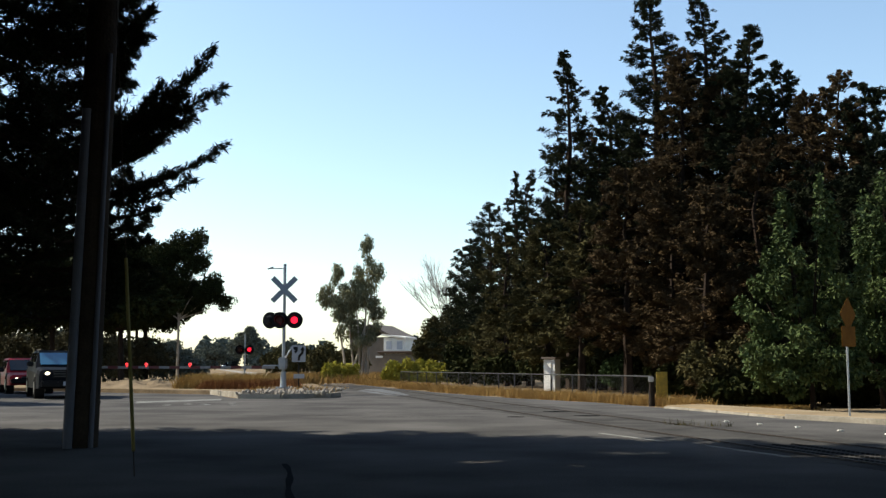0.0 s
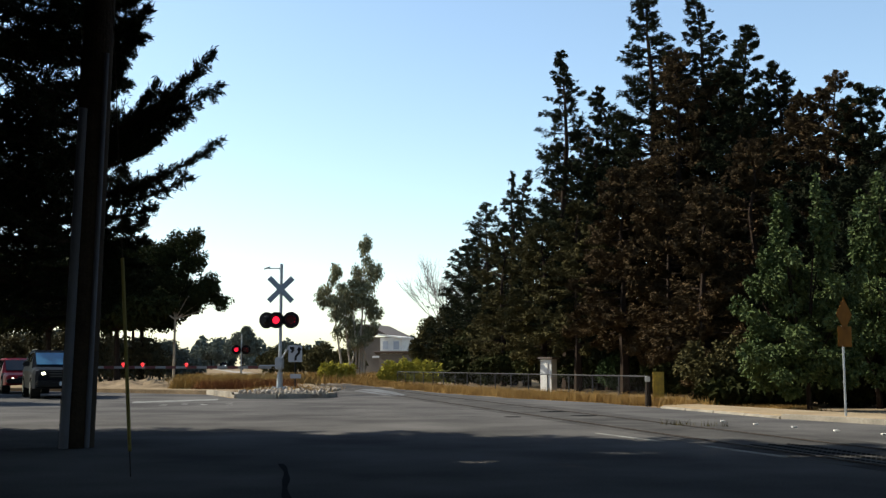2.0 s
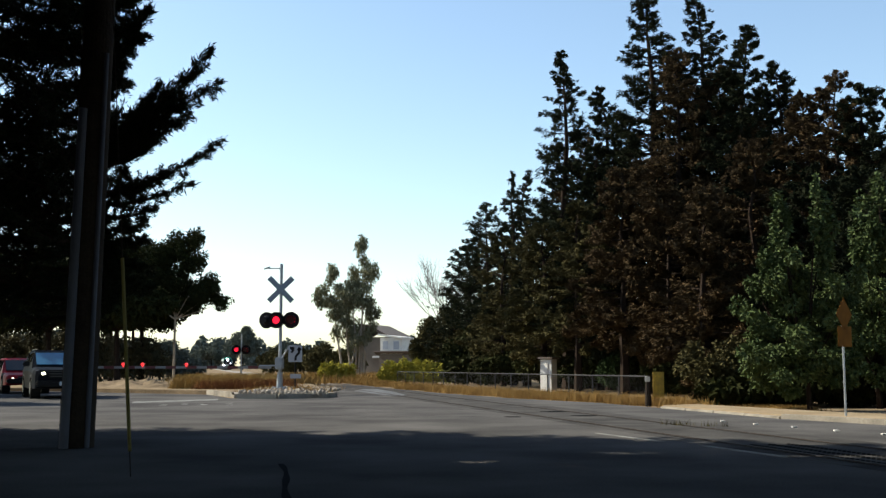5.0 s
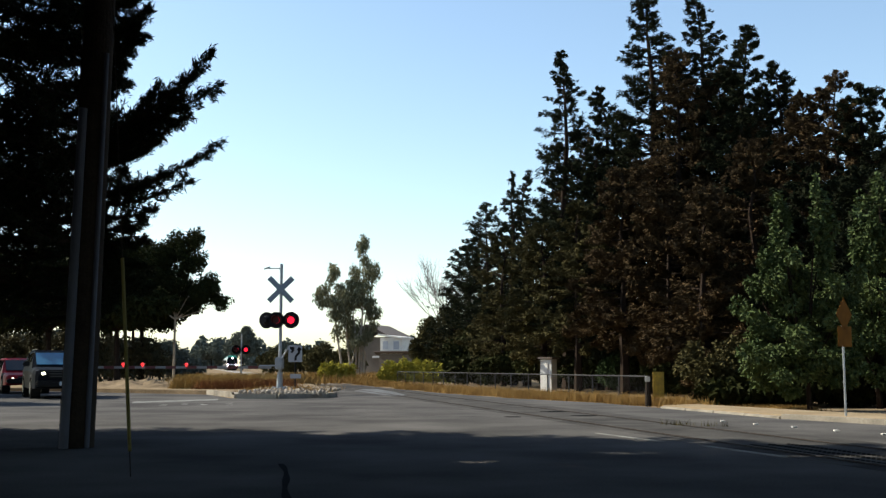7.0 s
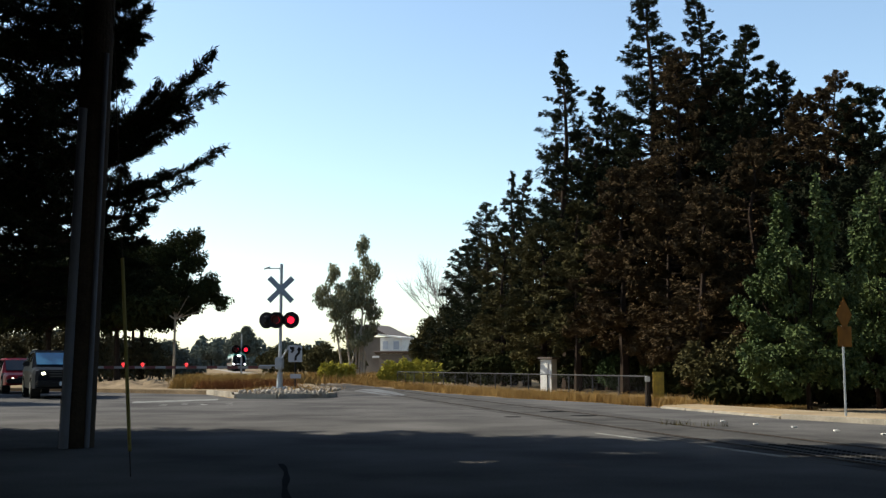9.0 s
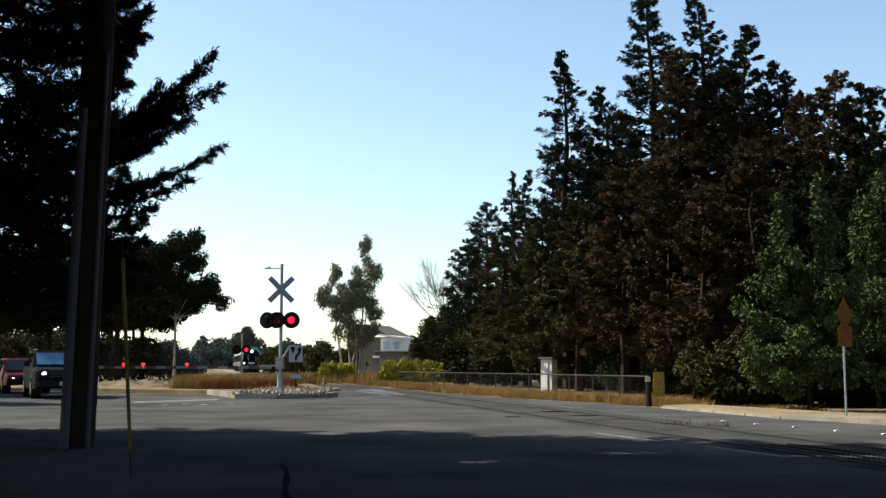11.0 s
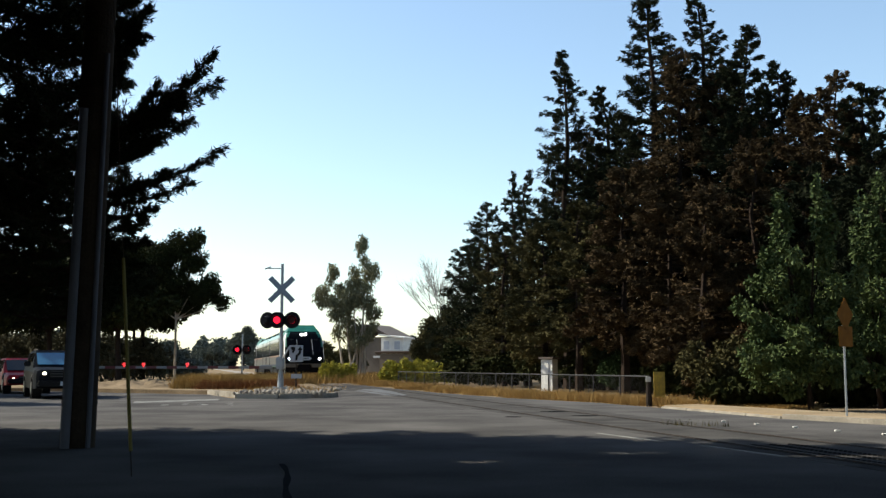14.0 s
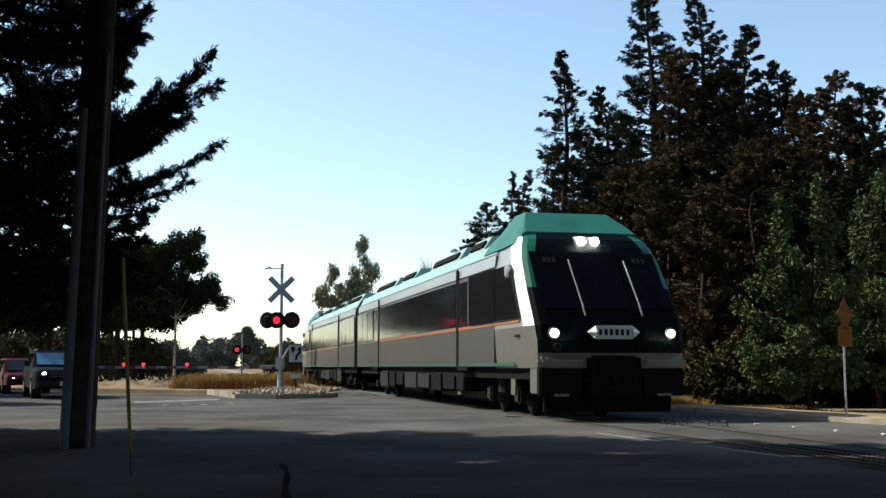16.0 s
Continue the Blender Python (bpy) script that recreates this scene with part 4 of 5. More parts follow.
    part("plough", box(B(), (0, flip(0.35), 0.36), (2.7, 0.12, 0.38), 0.02), UNDER, t)


train = thing("train", pose(0, 0, 0), "silver and teal two-car diesel passenger train with lit headlights", "train")
rail_car(train, 0.0, -1)
rail_car(train, 26.1, 1)
part("gangway", box(B(), (0, 25.85, 2.4), (2.5, 0.7, 2.6)), UNDER, train, "black gangway bellows")

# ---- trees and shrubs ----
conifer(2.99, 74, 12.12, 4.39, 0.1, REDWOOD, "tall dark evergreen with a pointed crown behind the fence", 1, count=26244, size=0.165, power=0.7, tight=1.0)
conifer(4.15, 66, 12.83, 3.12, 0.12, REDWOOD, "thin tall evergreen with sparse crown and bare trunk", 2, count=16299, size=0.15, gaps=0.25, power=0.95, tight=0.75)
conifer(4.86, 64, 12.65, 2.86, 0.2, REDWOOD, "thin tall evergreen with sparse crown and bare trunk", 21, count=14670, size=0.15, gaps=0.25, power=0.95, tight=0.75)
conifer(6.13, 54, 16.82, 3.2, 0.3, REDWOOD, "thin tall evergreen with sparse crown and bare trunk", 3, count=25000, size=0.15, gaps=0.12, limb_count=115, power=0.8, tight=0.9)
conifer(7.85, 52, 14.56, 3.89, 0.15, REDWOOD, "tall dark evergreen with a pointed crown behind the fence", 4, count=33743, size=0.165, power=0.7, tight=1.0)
conifer(7.48, 56, 12.98, 4.06, 0.15, BROWNWOOD, "tall evergreen with browned needles behind the fence", 5, count=29994, size=0.165, power=0.7, tight=1.0)
conifer(9.31, 48, 18.52, 4.56, 0.1, REDWOOD, "tall dark evergreen with a pointed crown behind the fence", 6, count=48738, size=0.15, limb_count=165, power=0.9, tight=0.8)
conifer(9.97, 46, 14.59, 3.89, 0.1, BROWNWOOD, "tall evergreen with browned needles behind the fence", 7, count=44989, size=0.165, limb_count=127, power=0.7, tight=1.0)
conifer(11.24, 47, 17.77, 4.56, 0.1, REDWOOD, "tall dark evergreen with a pointed crown behind the fence", 8, count=48738, size=0.15, limb_count=165, power=0.9, tight=0.8)
conifer(12.39, 44, 15.03, 2.86, 0.1, REDWOOD, "tall dark evergreen with a pointed crown behind the fence", 9, count=44989, size=0.15, limb_count=138, power=0.55, tight=0.75)
conifer(11.86, 46, 13.8, 4.23, 0.1, BROWNWOOD, "tall evergreen with browned needles behind the fence", 10, count=41240, size=0.165, power=0.7, tight=1.0)
conifer(14.57, 47, 14.33, 3.89, 0.1, REDWOOD, "tall dark evergreen with a pointed crown behind the fence", 11, count=37491, size=0.165, power=0.7, tight=1.0)
conifer(14.21, 42, 11.68, 2.99, 0.1, BROWNWOOD, "tall evergreen with browned needles behind the fence", 12, count=41240, size=0.15, power=0.55, tight=0.75)
conifer(14.48, 40, 11.92, 3.12, 0.12, BROWNWOOD, "tall evergreen with browned needles behind the fence", 13, count=37491, size=0.15, power=0.6, tight=0.75)
conifer(15.15, 39, 11.23, 2.60, 0.1, REDWOOD, "tall dark evergreen with a pointed crown behind the fence", 14, count=33743, size=0.15, power=0.5, tight=0.75)
conifer(16.23, 38, 10.57, 3.12, 0.1, REDWOOD, "tall dark evergreen with a pointed crown behind the fence", 15, count=33743, size=0.15, power=0.5, tight=0.75)
conifer(4.73, 52, 7.75, 3.0, 0.16, CYPRESS, "broad evergreen with drooping brownish boughs behind the fence", 31, count=35861, size=0.15, power=0.45, limb_count=52, tight=0.8)
conifer(3.39, 62, 8.39, 3.2, 0.12, CYPRESS, "broad evergreen with drooping brownish boughs behind the fence", 32, count=32601, size=0.15, power=0.45, limb_count=52, tight=0.8)
conifer(7.39, 45, 9.21, 2.9, 0.2, BROWNWOOD, "broad evergreen with drooping brownish boughs behind the fence", 33, count=42381, size=0.15, power=0.45, limb_count=52, tight=0.8)
conifer(8.63, 42, 8.0, 2.7, 0.16, BROWNWOOD, "broad evergreen with drooping brownish boughs behind the fence", 34, count=42381, size=0.15, power=0.4, limb_count=52, tight=0.8)
conifer(8.99, 38, 7.34, 2.2, 0.06, BROWNWOOD, "broad evergreen with drooping brownish boughs behind the fence", 35, count=39121, size=0.15, power=0.4, limb_count=52, tight=0.8)
conifer(5.87, 48, 8.24, 2.5, 0.2, CYPRESS, "broad evergreen with drooping brownish boughs behind the fence", 36, count=35861, size=0.15, power=0.45, limb_count=52, tight=0.8)
conifer(11.38, 40, 9.36, 2.4, 0.1, BROWNWOOD, "broad evergreen with drooping brownish boughs behind the fence", 37, count=35861, size=0.15, power=0.45, limb_count=52, tight=0.8)
conifer(1.9, 80, 10.31, 4.39, 0.1, REDWOOD, "tall dark evergreen with a pointed crown behind the fence", 38, count=26244, size=0.165, power=0.7, tight=1.0)
conifer(11.9, 36, 7.58, 2.3, 0.05, REDWOOD, "broad evergreen with drooping brownish boughs behind the fence", 39, count=35861, size=0.15, power=0.4, limb_count=52, tight=0.8)
conifer(13.18, 34, 7.22, 2.4, 0.05, REDWOOD, "broad evergreen with drooping brownish boughs behind the fence", 40, count=35861, size=0.15, power=0.4, limb_count=52, tight=0.8)
conifer(8.69, 51, 12.86, 3.90, 0.12, REDWOOD, "tall dark evergreen with a pointed crown behind the fence", 41, count=23000, size=0.15, power=0.8, limb_count=90, tight=0.8)
conifer(14.41, 49, 13.84, 3.64, 0.12, REDWOOD, "tall dark evergreen with a pointed crown behind the fence", 42, count=23000, size=0.15, power=0.8, limb_count=90, tight=0.8)
conifer(14.94, 46, 12.2, 3.64, 0.12, BROWNWOOD, "tall dark evergreen with a pointed crown behind the fence", 43, count=23000, size=0.15, power=0.8, limb_count=90, tight=0.8)
conifer(7.2, 51, 11.51, 3.64, 0.12, REDWOOD, "tall dark evergreen with a pointed crown behind the fence", 44, count=23000, size=0.15, power=0.8, limb_count=90, tight=0.8)
conifer(5.8, 57, 11.08, 3.64, 0.12, REDWOOD, "tall dark evergreen with a pointed crown behind the fence", 45, count=23000, size=0.15, power=0.8, limb_count=90, tight=0.8)
conifer(16.09, 43, 11.13, 3.64, 0.12, BROWNWOOD, "tall dark evergreen with a pointed crown behind the fence", 46, count=23000, size=0.15, power=0.8, limb_count=90, tight=0.8)

# Leafy trees beside the pavement
GL = "green leafy tree with glossy leaves beside the pavement"
broadleaf("leafy_tree", 9.3, 28.2, 0.9, [(-0.7, 0, 1.0, 1.1, 0.8), (0.5, 0, 1.0, 1.0, 0.6), (-0.6, 0, 1.6, 1.25, 1.1), (-1.0, 0.2, 2.6, 0.95, 1.0), (-0.4, -0.1, 3.4, 0.9, 1.0), (-0.55, 0, 4.5, 0.42, 1.1), (0.45, 0, 4.4, 0.5, 1.3), (0.6, 0.1, 3.0, 1.0, 1.2), (0.4, -0.2, 1.7, 1.0, 0.9), (-0.63, 0, 5.2, 0.24, 0.55), (0.36, 0, 5.5, 0.26, 0.6), (-0.95, 0.1, 3.7, 0.35, 0.6)],
          BROADLEAF, GL, 51, 19000, 0.13, BARK, 0.07, gaps=0.85)
broadleaf("leafy_tree", 11.6, 29.5, 0.9, [(-0.3, 0, 1.3, 1.3, 0.9), (0.8, 0, 1.5, 1.2, 0.9), (-0.6, 0, 2.2, 1.2, 1.2), (0.3, 0, 3.4, 1.2, 1.3), (0.2, 0, 5.2, 0.7, 1.2), (1.2, 0, 4.4, 1.0, 1.4), (-0.2, 0, 4.4, 0.6, 1.0), (1.4, 0, 2.2, 1.2, 1.2)],
          BROADLEAF, GL, 52, 18000, 0.13, BARK, 0.08, gaps=0.85)
broadleaf("leafy_tree", 7.6, 31.5, 0.0, [(0, 0, 0.7, 0.9, 0.8), (-0.5, 0.3, 1.2, 0.6, 0.7), (0.7, 0.2, 1.3, 0.8, 0.9)], CYPRESS, "low brownish shrub under the trees", 53, 5000, 0.13)
broadleaf("leafy_tree", 7.0, 46.0, 0.0, [(0, 0, 0.7, 0.8, 0.8), (0.2, 0, 1.3, 0.6, 0.5)], IVYLEAF, "ivy-green shrub behind the fence", 54, 3500, 0.14)
# Round dark tree with a pale trunk behind the crossing
broadleaf("oak_tree", -16.04, 66, 3.9, [(0.9, 0, 8.6, 0.85, 1.05), (0.07, 0, 8.1, 1.2, 1.3), (1.0, 0, 7.15, 1.15, 1.25), (1.95, 0, 5.8, 1.1, 1.0), (2.75, 0, 4.9, 0.8, 0.6), (1.33, 0, 5.4, 1.4, 1.15),
                                       (-0.03, 0, 5.9, 1.6, 1.6), (-1.09, 0, 7.15, 1.6, 1.8), (0.85, 0, 4.55, 1.0, 0.45), (-0.34, 0, 4.7, 1.2, 0.75), (-2.4, 0, 5.6, 1.7, 1.8)],
          OAKLEAF, "round dark leafy tree with a pale slender trunk", 55, 34000, 0.15, PALEBARK, 0.085, gaps=0.0)
# Dark trees filling the left
# the farther ones are added to darken the reflections in the train's windows
for i, (x, y, h, r) in enumerate([(-17.6, 60, 8.4, 3.0), (-19, 70, 9.5, 4.0), (-22, 62, 8.4, 4.0), (-28, 64, 8, 4.5), (-24, 80, 11, 4.5), (-29.5, 86, 12, 5), (-35, 95, 12, 5), (-28, 100, 12, 5), (-42, 104, 13, 6)]):
    broadleaf("dark_tree", x, y, h * 0.36, [(0, 0, h * 0.62, r * 0.75, h * 0.22), (-r * 0.5, 0, h * 0.55, r * 0.6, h * 0.2), (r * 0.45, 0, h * 0.55, r * 0.6, h * 0.19), (0, 0, h * 0.8, r * 0.6, h * 0.2), (r * 0.3, -0.3, h * 0.45, r * 0.5, h * 0.12), (-r * 0.3, -.3, h * 0.45, r * 0.5, h * 0.12)],
              OAKLEAF, "dense dark leafy tree in shade beside the road", 60 + i, 15000, 0.24, BARK, 0.17, gaps=0.0)
# Gum trees with pale trunks


def gum(x, y, stems, blobs, seed, label):
    rng = np.random.default_rng(seed)
    t = thing("gum_tree", pose(x, y, 0), label, "tree", "gum trees")
    segs = []
    for bx, tx, h in stems:
        p = np.array((bx, rng.normal(0, .3), 0.0))
        for k in range(4):
            q = np.array((bx + (tx - bx) * (k + 1) / 4 + rng.normal(0, .1), rng.normal(0, .25), h * (k + 1) / 4))
            segs.append((p, q, 0.11 * (1 - k / 5), 0.11 * (1 - (k + 1) / 5)))
            p = q
    vs, fs = limbs(segs, 7)
    mesh_part("trunk", vs, fs, PALEBARK, t, "pale peeling trunks")
    for bl in blobs:
        cr = new("crown")
        bx, bz, rx, rz, n = bl
        rx, n = rx * 1.3, int(n * 0.9)
        q = rng.normal(0, 1, (n, 3))
        q /= np.linalg.norm(q, axis=1)[:, None]
        sub = rng.normal(0, 0.5, (9, 3))
        p = (sub[rng.integers(0, 9, n)] * 0.75 + q * rng.uniform(0.15, 0.5, (n, 1))) * np.array((rx, rx, rz))
        bpy.data.objects.remove(cr)
        c = leaves("crown", p, q * 0.4 + np.array((0, 0, -1.0)), 0.26, 0.085, GUMLEAF, t, rng)
        c.location = (bx, 0, bz)
        SWAY.append((c, (bx, 0, bz), (bx * 0.5, 0, bz - rz * 1.5), 1.6, seed))
    return t


SWAY = []
gum(-6.55, 84, [(-1.02, -2.03, 7.2), (-0.47, -0.95, 5.9), (0.14, 0.47, 9.9), (0.43, 0.75, 7.2), (-0.07, -0.27, 6.7), (0.57, 0.34, 8.0), (-0.75, 0.41, 4.2)],
    [(0.47, 10.12, 0.57, 1.30, 900), (0.37, 8.37, 0.87, 1.30, 1300), (-0.19, 7.29, 0.61, 1.03, 800), (-1.84, 8.03, 0.61, 0.87, 700), (-2.60, 6.56, 0.61, 1.12, 800), (-1.90, 5.78, 0.77, 1.21, 1000), (-0.77, 5.43, 1.02, 1.29, 1500), (0.56, 6.22, 0.95, 1.38, 1500), (1.07, 5.27, 0.51, 1.03, 600), (-0.81, 3.98, 0.81, 1.02, 1200), (0.09, 3.55, 1.02, 1.15, 1500), (1.00, 3.73, 0.43, 0.85, 500), (-0.14, 6.39, 1.08, 1.22, 1200), (-1.22, 6.80, 0.68, 0.95, 600)],
    71, "slender gum trees with pale trunks and drooping leaves")
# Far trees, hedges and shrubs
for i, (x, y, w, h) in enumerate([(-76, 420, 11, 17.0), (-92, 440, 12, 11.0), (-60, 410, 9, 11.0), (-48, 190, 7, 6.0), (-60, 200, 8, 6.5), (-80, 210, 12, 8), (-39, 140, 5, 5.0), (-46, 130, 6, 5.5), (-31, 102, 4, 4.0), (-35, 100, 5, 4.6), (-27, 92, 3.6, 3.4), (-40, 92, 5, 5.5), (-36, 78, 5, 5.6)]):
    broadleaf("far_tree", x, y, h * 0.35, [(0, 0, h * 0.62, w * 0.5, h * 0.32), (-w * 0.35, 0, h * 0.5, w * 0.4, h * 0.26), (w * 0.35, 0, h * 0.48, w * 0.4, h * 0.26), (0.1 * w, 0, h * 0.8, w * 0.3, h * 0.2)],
              HAZELEAF, "far tree, haze put into its grey-green leaves", 80 + i, 5000, 1.0 if y > 300 else 0.42, BARK, 0.2, "far trees", 0.1)
for i, (x, y, w, h) in enumerate([(-18.5, 140, 4, 4.4), (-15, 138, 4, 4.6), (-12, 136, 4, 4.2), (-22, 145, 4, 4.0)]):
    broadleaf("dark_shrub", x, y, 0.0, [(0, 0, h * 0.45, w * 0.5, h * 0.5), (-w * 0.35, 0, h * 0.4, w * 0.4, h * 0.4), (w * 0.35, 0, h * 0.42, w * 0.4, h * 0.38)],
              CYPRESS, "dense dark green shrub beyond the crossing", 95 + i, 5000, 0.36, None, 0.1, "far shrubs", 0.0)
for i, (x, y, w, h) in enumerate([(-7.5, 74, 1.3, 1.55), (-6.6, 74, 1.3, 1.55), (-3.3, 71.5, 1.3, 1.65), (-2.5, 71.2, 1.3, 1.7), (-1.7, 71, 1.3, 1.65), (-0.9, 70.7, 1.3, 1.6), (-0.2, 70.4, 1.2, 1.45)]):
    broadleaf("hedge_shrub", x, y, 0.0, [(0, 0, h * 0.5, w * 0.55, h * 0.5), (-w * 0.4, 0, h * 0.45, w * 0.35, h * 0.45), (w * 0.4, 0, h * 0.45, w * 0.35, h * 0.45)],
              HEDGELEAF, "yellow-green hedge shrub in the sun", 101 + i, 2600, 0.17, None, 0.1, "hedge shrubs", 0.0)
for i, (x, y, w, h) in enumerate([(-1.0, 86, 2.6, 5.4), (0.9, 82, 3.4, 5.6), (0.3, 90, 3.0, 6.4), (2.4, 76, 3.6, 5.2), (3.6, 66, 3.4, 5.6)]):
    broadleaf("dark_tree", x, y, h * 0.25, [(0, 0, h * 0.6, w * 0.5, h * 0.38), (-w * 0.32, 0, h * 0.45, w * 0.4, h * 0.3), (w * 0.32, 0, h * 0.5, w * 0.4, h * 0.34), (0, 0, h * 0.85, w * 0.25, h * 0.16)],
              CYPRESS, "dense dark rounded tree by the fence", 111 + i, 11000, 0.18, BARK, 0.15, "broadleaf trees", 0.6)

conifer(-8.9, 18.6, 12.5, 2.5, 0.17, REDWOOD, "dark dense evergreen shading the road", 61, count=24000, size=0.18, power=0.4, limb_count=120)
# unseen evergreen left of the view, added to shade the road
conifer(-12.8, 18.6, 12.5, 3.4, 0.17, REDWOOD, "dark dense evergreen shading the road", 62, count=18000, size=0.22, power=0.4, limb_count=110)
# dark backing, added to hide bright gaps and sunlit ground beneath the trees
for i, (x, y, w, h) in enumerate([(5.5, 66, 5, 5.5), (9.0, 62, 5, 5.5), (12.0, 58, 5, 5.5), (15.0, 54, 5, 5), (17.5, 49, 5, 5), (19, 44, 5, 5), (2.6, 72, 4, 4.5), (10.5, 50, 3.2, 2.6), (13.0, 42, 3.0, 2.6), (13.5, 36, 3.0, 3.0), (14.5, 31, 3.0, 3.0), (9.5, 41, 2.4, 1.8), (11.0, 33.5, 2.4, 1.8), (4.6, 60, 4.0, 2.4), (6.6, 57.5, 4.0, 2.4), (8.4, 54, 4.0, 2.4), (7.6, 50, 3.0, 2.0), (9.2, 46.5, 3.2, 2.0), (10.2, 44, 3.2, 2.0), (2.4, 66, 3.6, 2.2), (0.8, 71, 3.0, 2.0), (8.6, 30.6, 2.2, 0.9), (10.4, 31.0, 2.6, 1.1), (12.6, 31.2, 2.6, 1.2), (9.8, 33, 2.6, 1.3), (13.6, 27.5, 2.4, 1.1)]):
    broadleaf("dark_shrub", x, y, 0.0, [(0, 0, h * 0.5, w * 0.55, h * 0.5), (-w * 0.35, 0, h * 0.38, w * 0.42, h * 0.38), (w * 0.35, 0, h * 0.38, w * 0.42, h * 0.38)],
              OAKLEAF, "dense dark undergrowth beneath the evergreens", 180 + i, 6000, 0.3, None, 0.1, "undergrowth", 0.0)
# unseen evergreen, added to shade the pole and the road
conifer(-9.6, 17.2, 12.5, 2.5, 0.12, REDWOOD, "dark dense evergreen shading the road", 63, count=20000, size=0.22, power=0.4, limb_count=180)
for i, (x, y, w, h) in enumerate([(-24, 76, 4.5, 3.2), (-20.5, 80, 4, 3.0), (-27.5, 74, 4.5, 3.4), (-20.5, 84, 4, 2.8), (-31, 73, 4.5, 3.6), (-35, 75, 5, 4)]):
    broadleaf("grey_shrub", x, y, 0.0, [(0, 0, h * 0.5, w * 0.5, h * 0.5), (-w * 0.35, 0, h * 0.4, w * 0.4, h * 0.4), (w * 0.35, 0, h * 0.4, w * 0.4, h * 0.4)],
              HAZELEAF, "grey-green bushy shrub beyond the crossing", 210 + i, 4500, 0.24, None, 0.1, "far shrubs", 0.0)
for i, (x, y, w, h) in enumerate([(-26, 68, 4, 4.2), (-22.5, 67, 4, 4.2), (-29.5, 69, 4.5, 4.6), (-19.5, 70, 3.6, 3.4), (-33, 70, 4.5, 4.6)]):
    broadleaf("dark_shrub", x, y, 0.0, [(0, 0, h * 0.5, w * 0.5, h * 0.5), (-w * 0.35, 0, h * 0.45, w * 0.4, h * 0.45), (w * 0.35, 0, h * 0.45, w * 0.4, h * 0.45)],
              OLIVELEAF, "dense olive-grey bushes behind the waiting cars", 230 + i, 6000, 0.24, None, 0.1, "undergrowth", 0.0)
# two unseen evergreens, added to close sunlit streaks on the near road
conifer(-9.0, 14.6, 13.0, 2.7, 0.12, REDWOOD, "dark dense evergreen shading the road", 64, count=18000, size=0.24, power=0.4, limb_count=170)
conifer(-8.4, 11.4, 13.0, 2.7, 0.12, REDWOOD, "dark dense evergreen shading the road", 65, count=18000, size=0.24, power=0.4, limb_count=170)
# A bare tree
rng = np.random.default_rng(8)
t = thing("bare_tree", pose(1.0, 92, 0), "bare pale leafless tree", "tree")
segs = []


def twig(p, d, ln, r, lvl):
    q = p + d * ln
    segs.append((p, q, r, r * 0.6))
    if lvl:
        for _ in range(4):
            e = d + rng.normal(0, 0.27, 3)
            e[2] = abs(e[2]) + 0.15
            twig(q - d * ln * rng.uniform(0, 0.4), e / np.linalg.norm(e), ln * rng.uniform(0.6, 0.85), r * 0.55, lvl - 1)


twig(np.array((0, 0, 0.0)), np.array((0, 0, 1.0)), 3.7, 0.14, 5)
vs, fs = limbs(segs, 4)
mesh_part("trunk", vs, fs, BAREBARK, t)

# ---- dry grass and weeds ----
rng = np.random.default_rng(21)
sp = []
edge = [(5.75, 29.6), (4.75, 33.9), (2.35, 38.9), (-0.1, 46.8), (-2.5, 56.3), (-4.7, 66.3), (-6, 72)]
for (x0, y0), (x1, y1) in zip(edge, edge[1:]):
    for _ in range(int(math.dist((x0, y0), (x1, y1)) * 75)):
        k = rng.random()
        d = abs(rng.normal(0, 1.3)) + 0.05
        if noise.noise(Vector((x0 + (x1 - x0) * k, y0 + (y1 - y0) * k + d * 2, 3.0)) * 0.9) < 0.0:
            continue
        sp.append((x0 + (x1 - x0) * k + d, y0 + (y1 - y0) * k + d * 0.35, -0.03))
tuft_field("dry_grass", sp, 0.3, DRYGRASS, "tall dry golden grass along the fence", 22, 0.009, 20, 0.16)
sp = [(rng.uniform(-14, -8), rng.uniform(58, 100), 0) for _ in range(900)] + [(rng.uniform(-9, -4), rng.uniform(72, 100), 0) for _ in range(700)]
tuft_field("dry_grass", sp, 0.65, DRYGRASS, "dry golden grass beyond the crossing", 23, 0.03, 10, 0.4)
sp = [(rng.uniform(5.9, 9.5), 0, -0.03) for _ in range(700)]
sp = [(x, 36.5 - 1.15 * x + 2.2 + rng.uniform(0, 2.4), z) for x, _, z in sp]
tuft_field("dry_grass", sp, 0.12, DRYGRASS, "short dry grass behind the pavement", 24, 0.012, 10, 0.15)
sp = [(4.15 + 0.95 * k, 20.6 - 0.6 * k + rng.normal(0, 0.15), 0.0) for k in rng.random(8)]
tuft_field("weeds", sp, 0.14, CYPRESS, "small dull weeds growing in a road crack", 25, 0.006, 12, 0.07)
# dry grass and rust-brown weeds heaped on the traffic island
rng = np.random.default_rng(131)
sp = [(x, 47.6 + rng.uniform(0, 3.4) - 0.12 * (x + 8), 0.13) for x in rng.uniform(-11.8, -7.9, 620)]
tuft_field("dry_grass", sp, 0.62, DRYSHRUB, "dry golden grass on the traffic island", 132, 0.012, 22, 0.12)
sp = [(x, 47.0 + rng.uniform(0, 2.4) - 0.12 * (x + 8), 0.13) for x in rng.uniform(-10.4, -6.6, 420)]
tuft_field("weeds", sp, 0.42, RUSTWEED, "rust-brown dry weeds on the traffic island", 133, 0.014, 20, 0.16)
sp = [(rng.uniform(-7.6, -4.3), rng.uniform(40.5, 47.5), 0.13) for _ in range(160)]
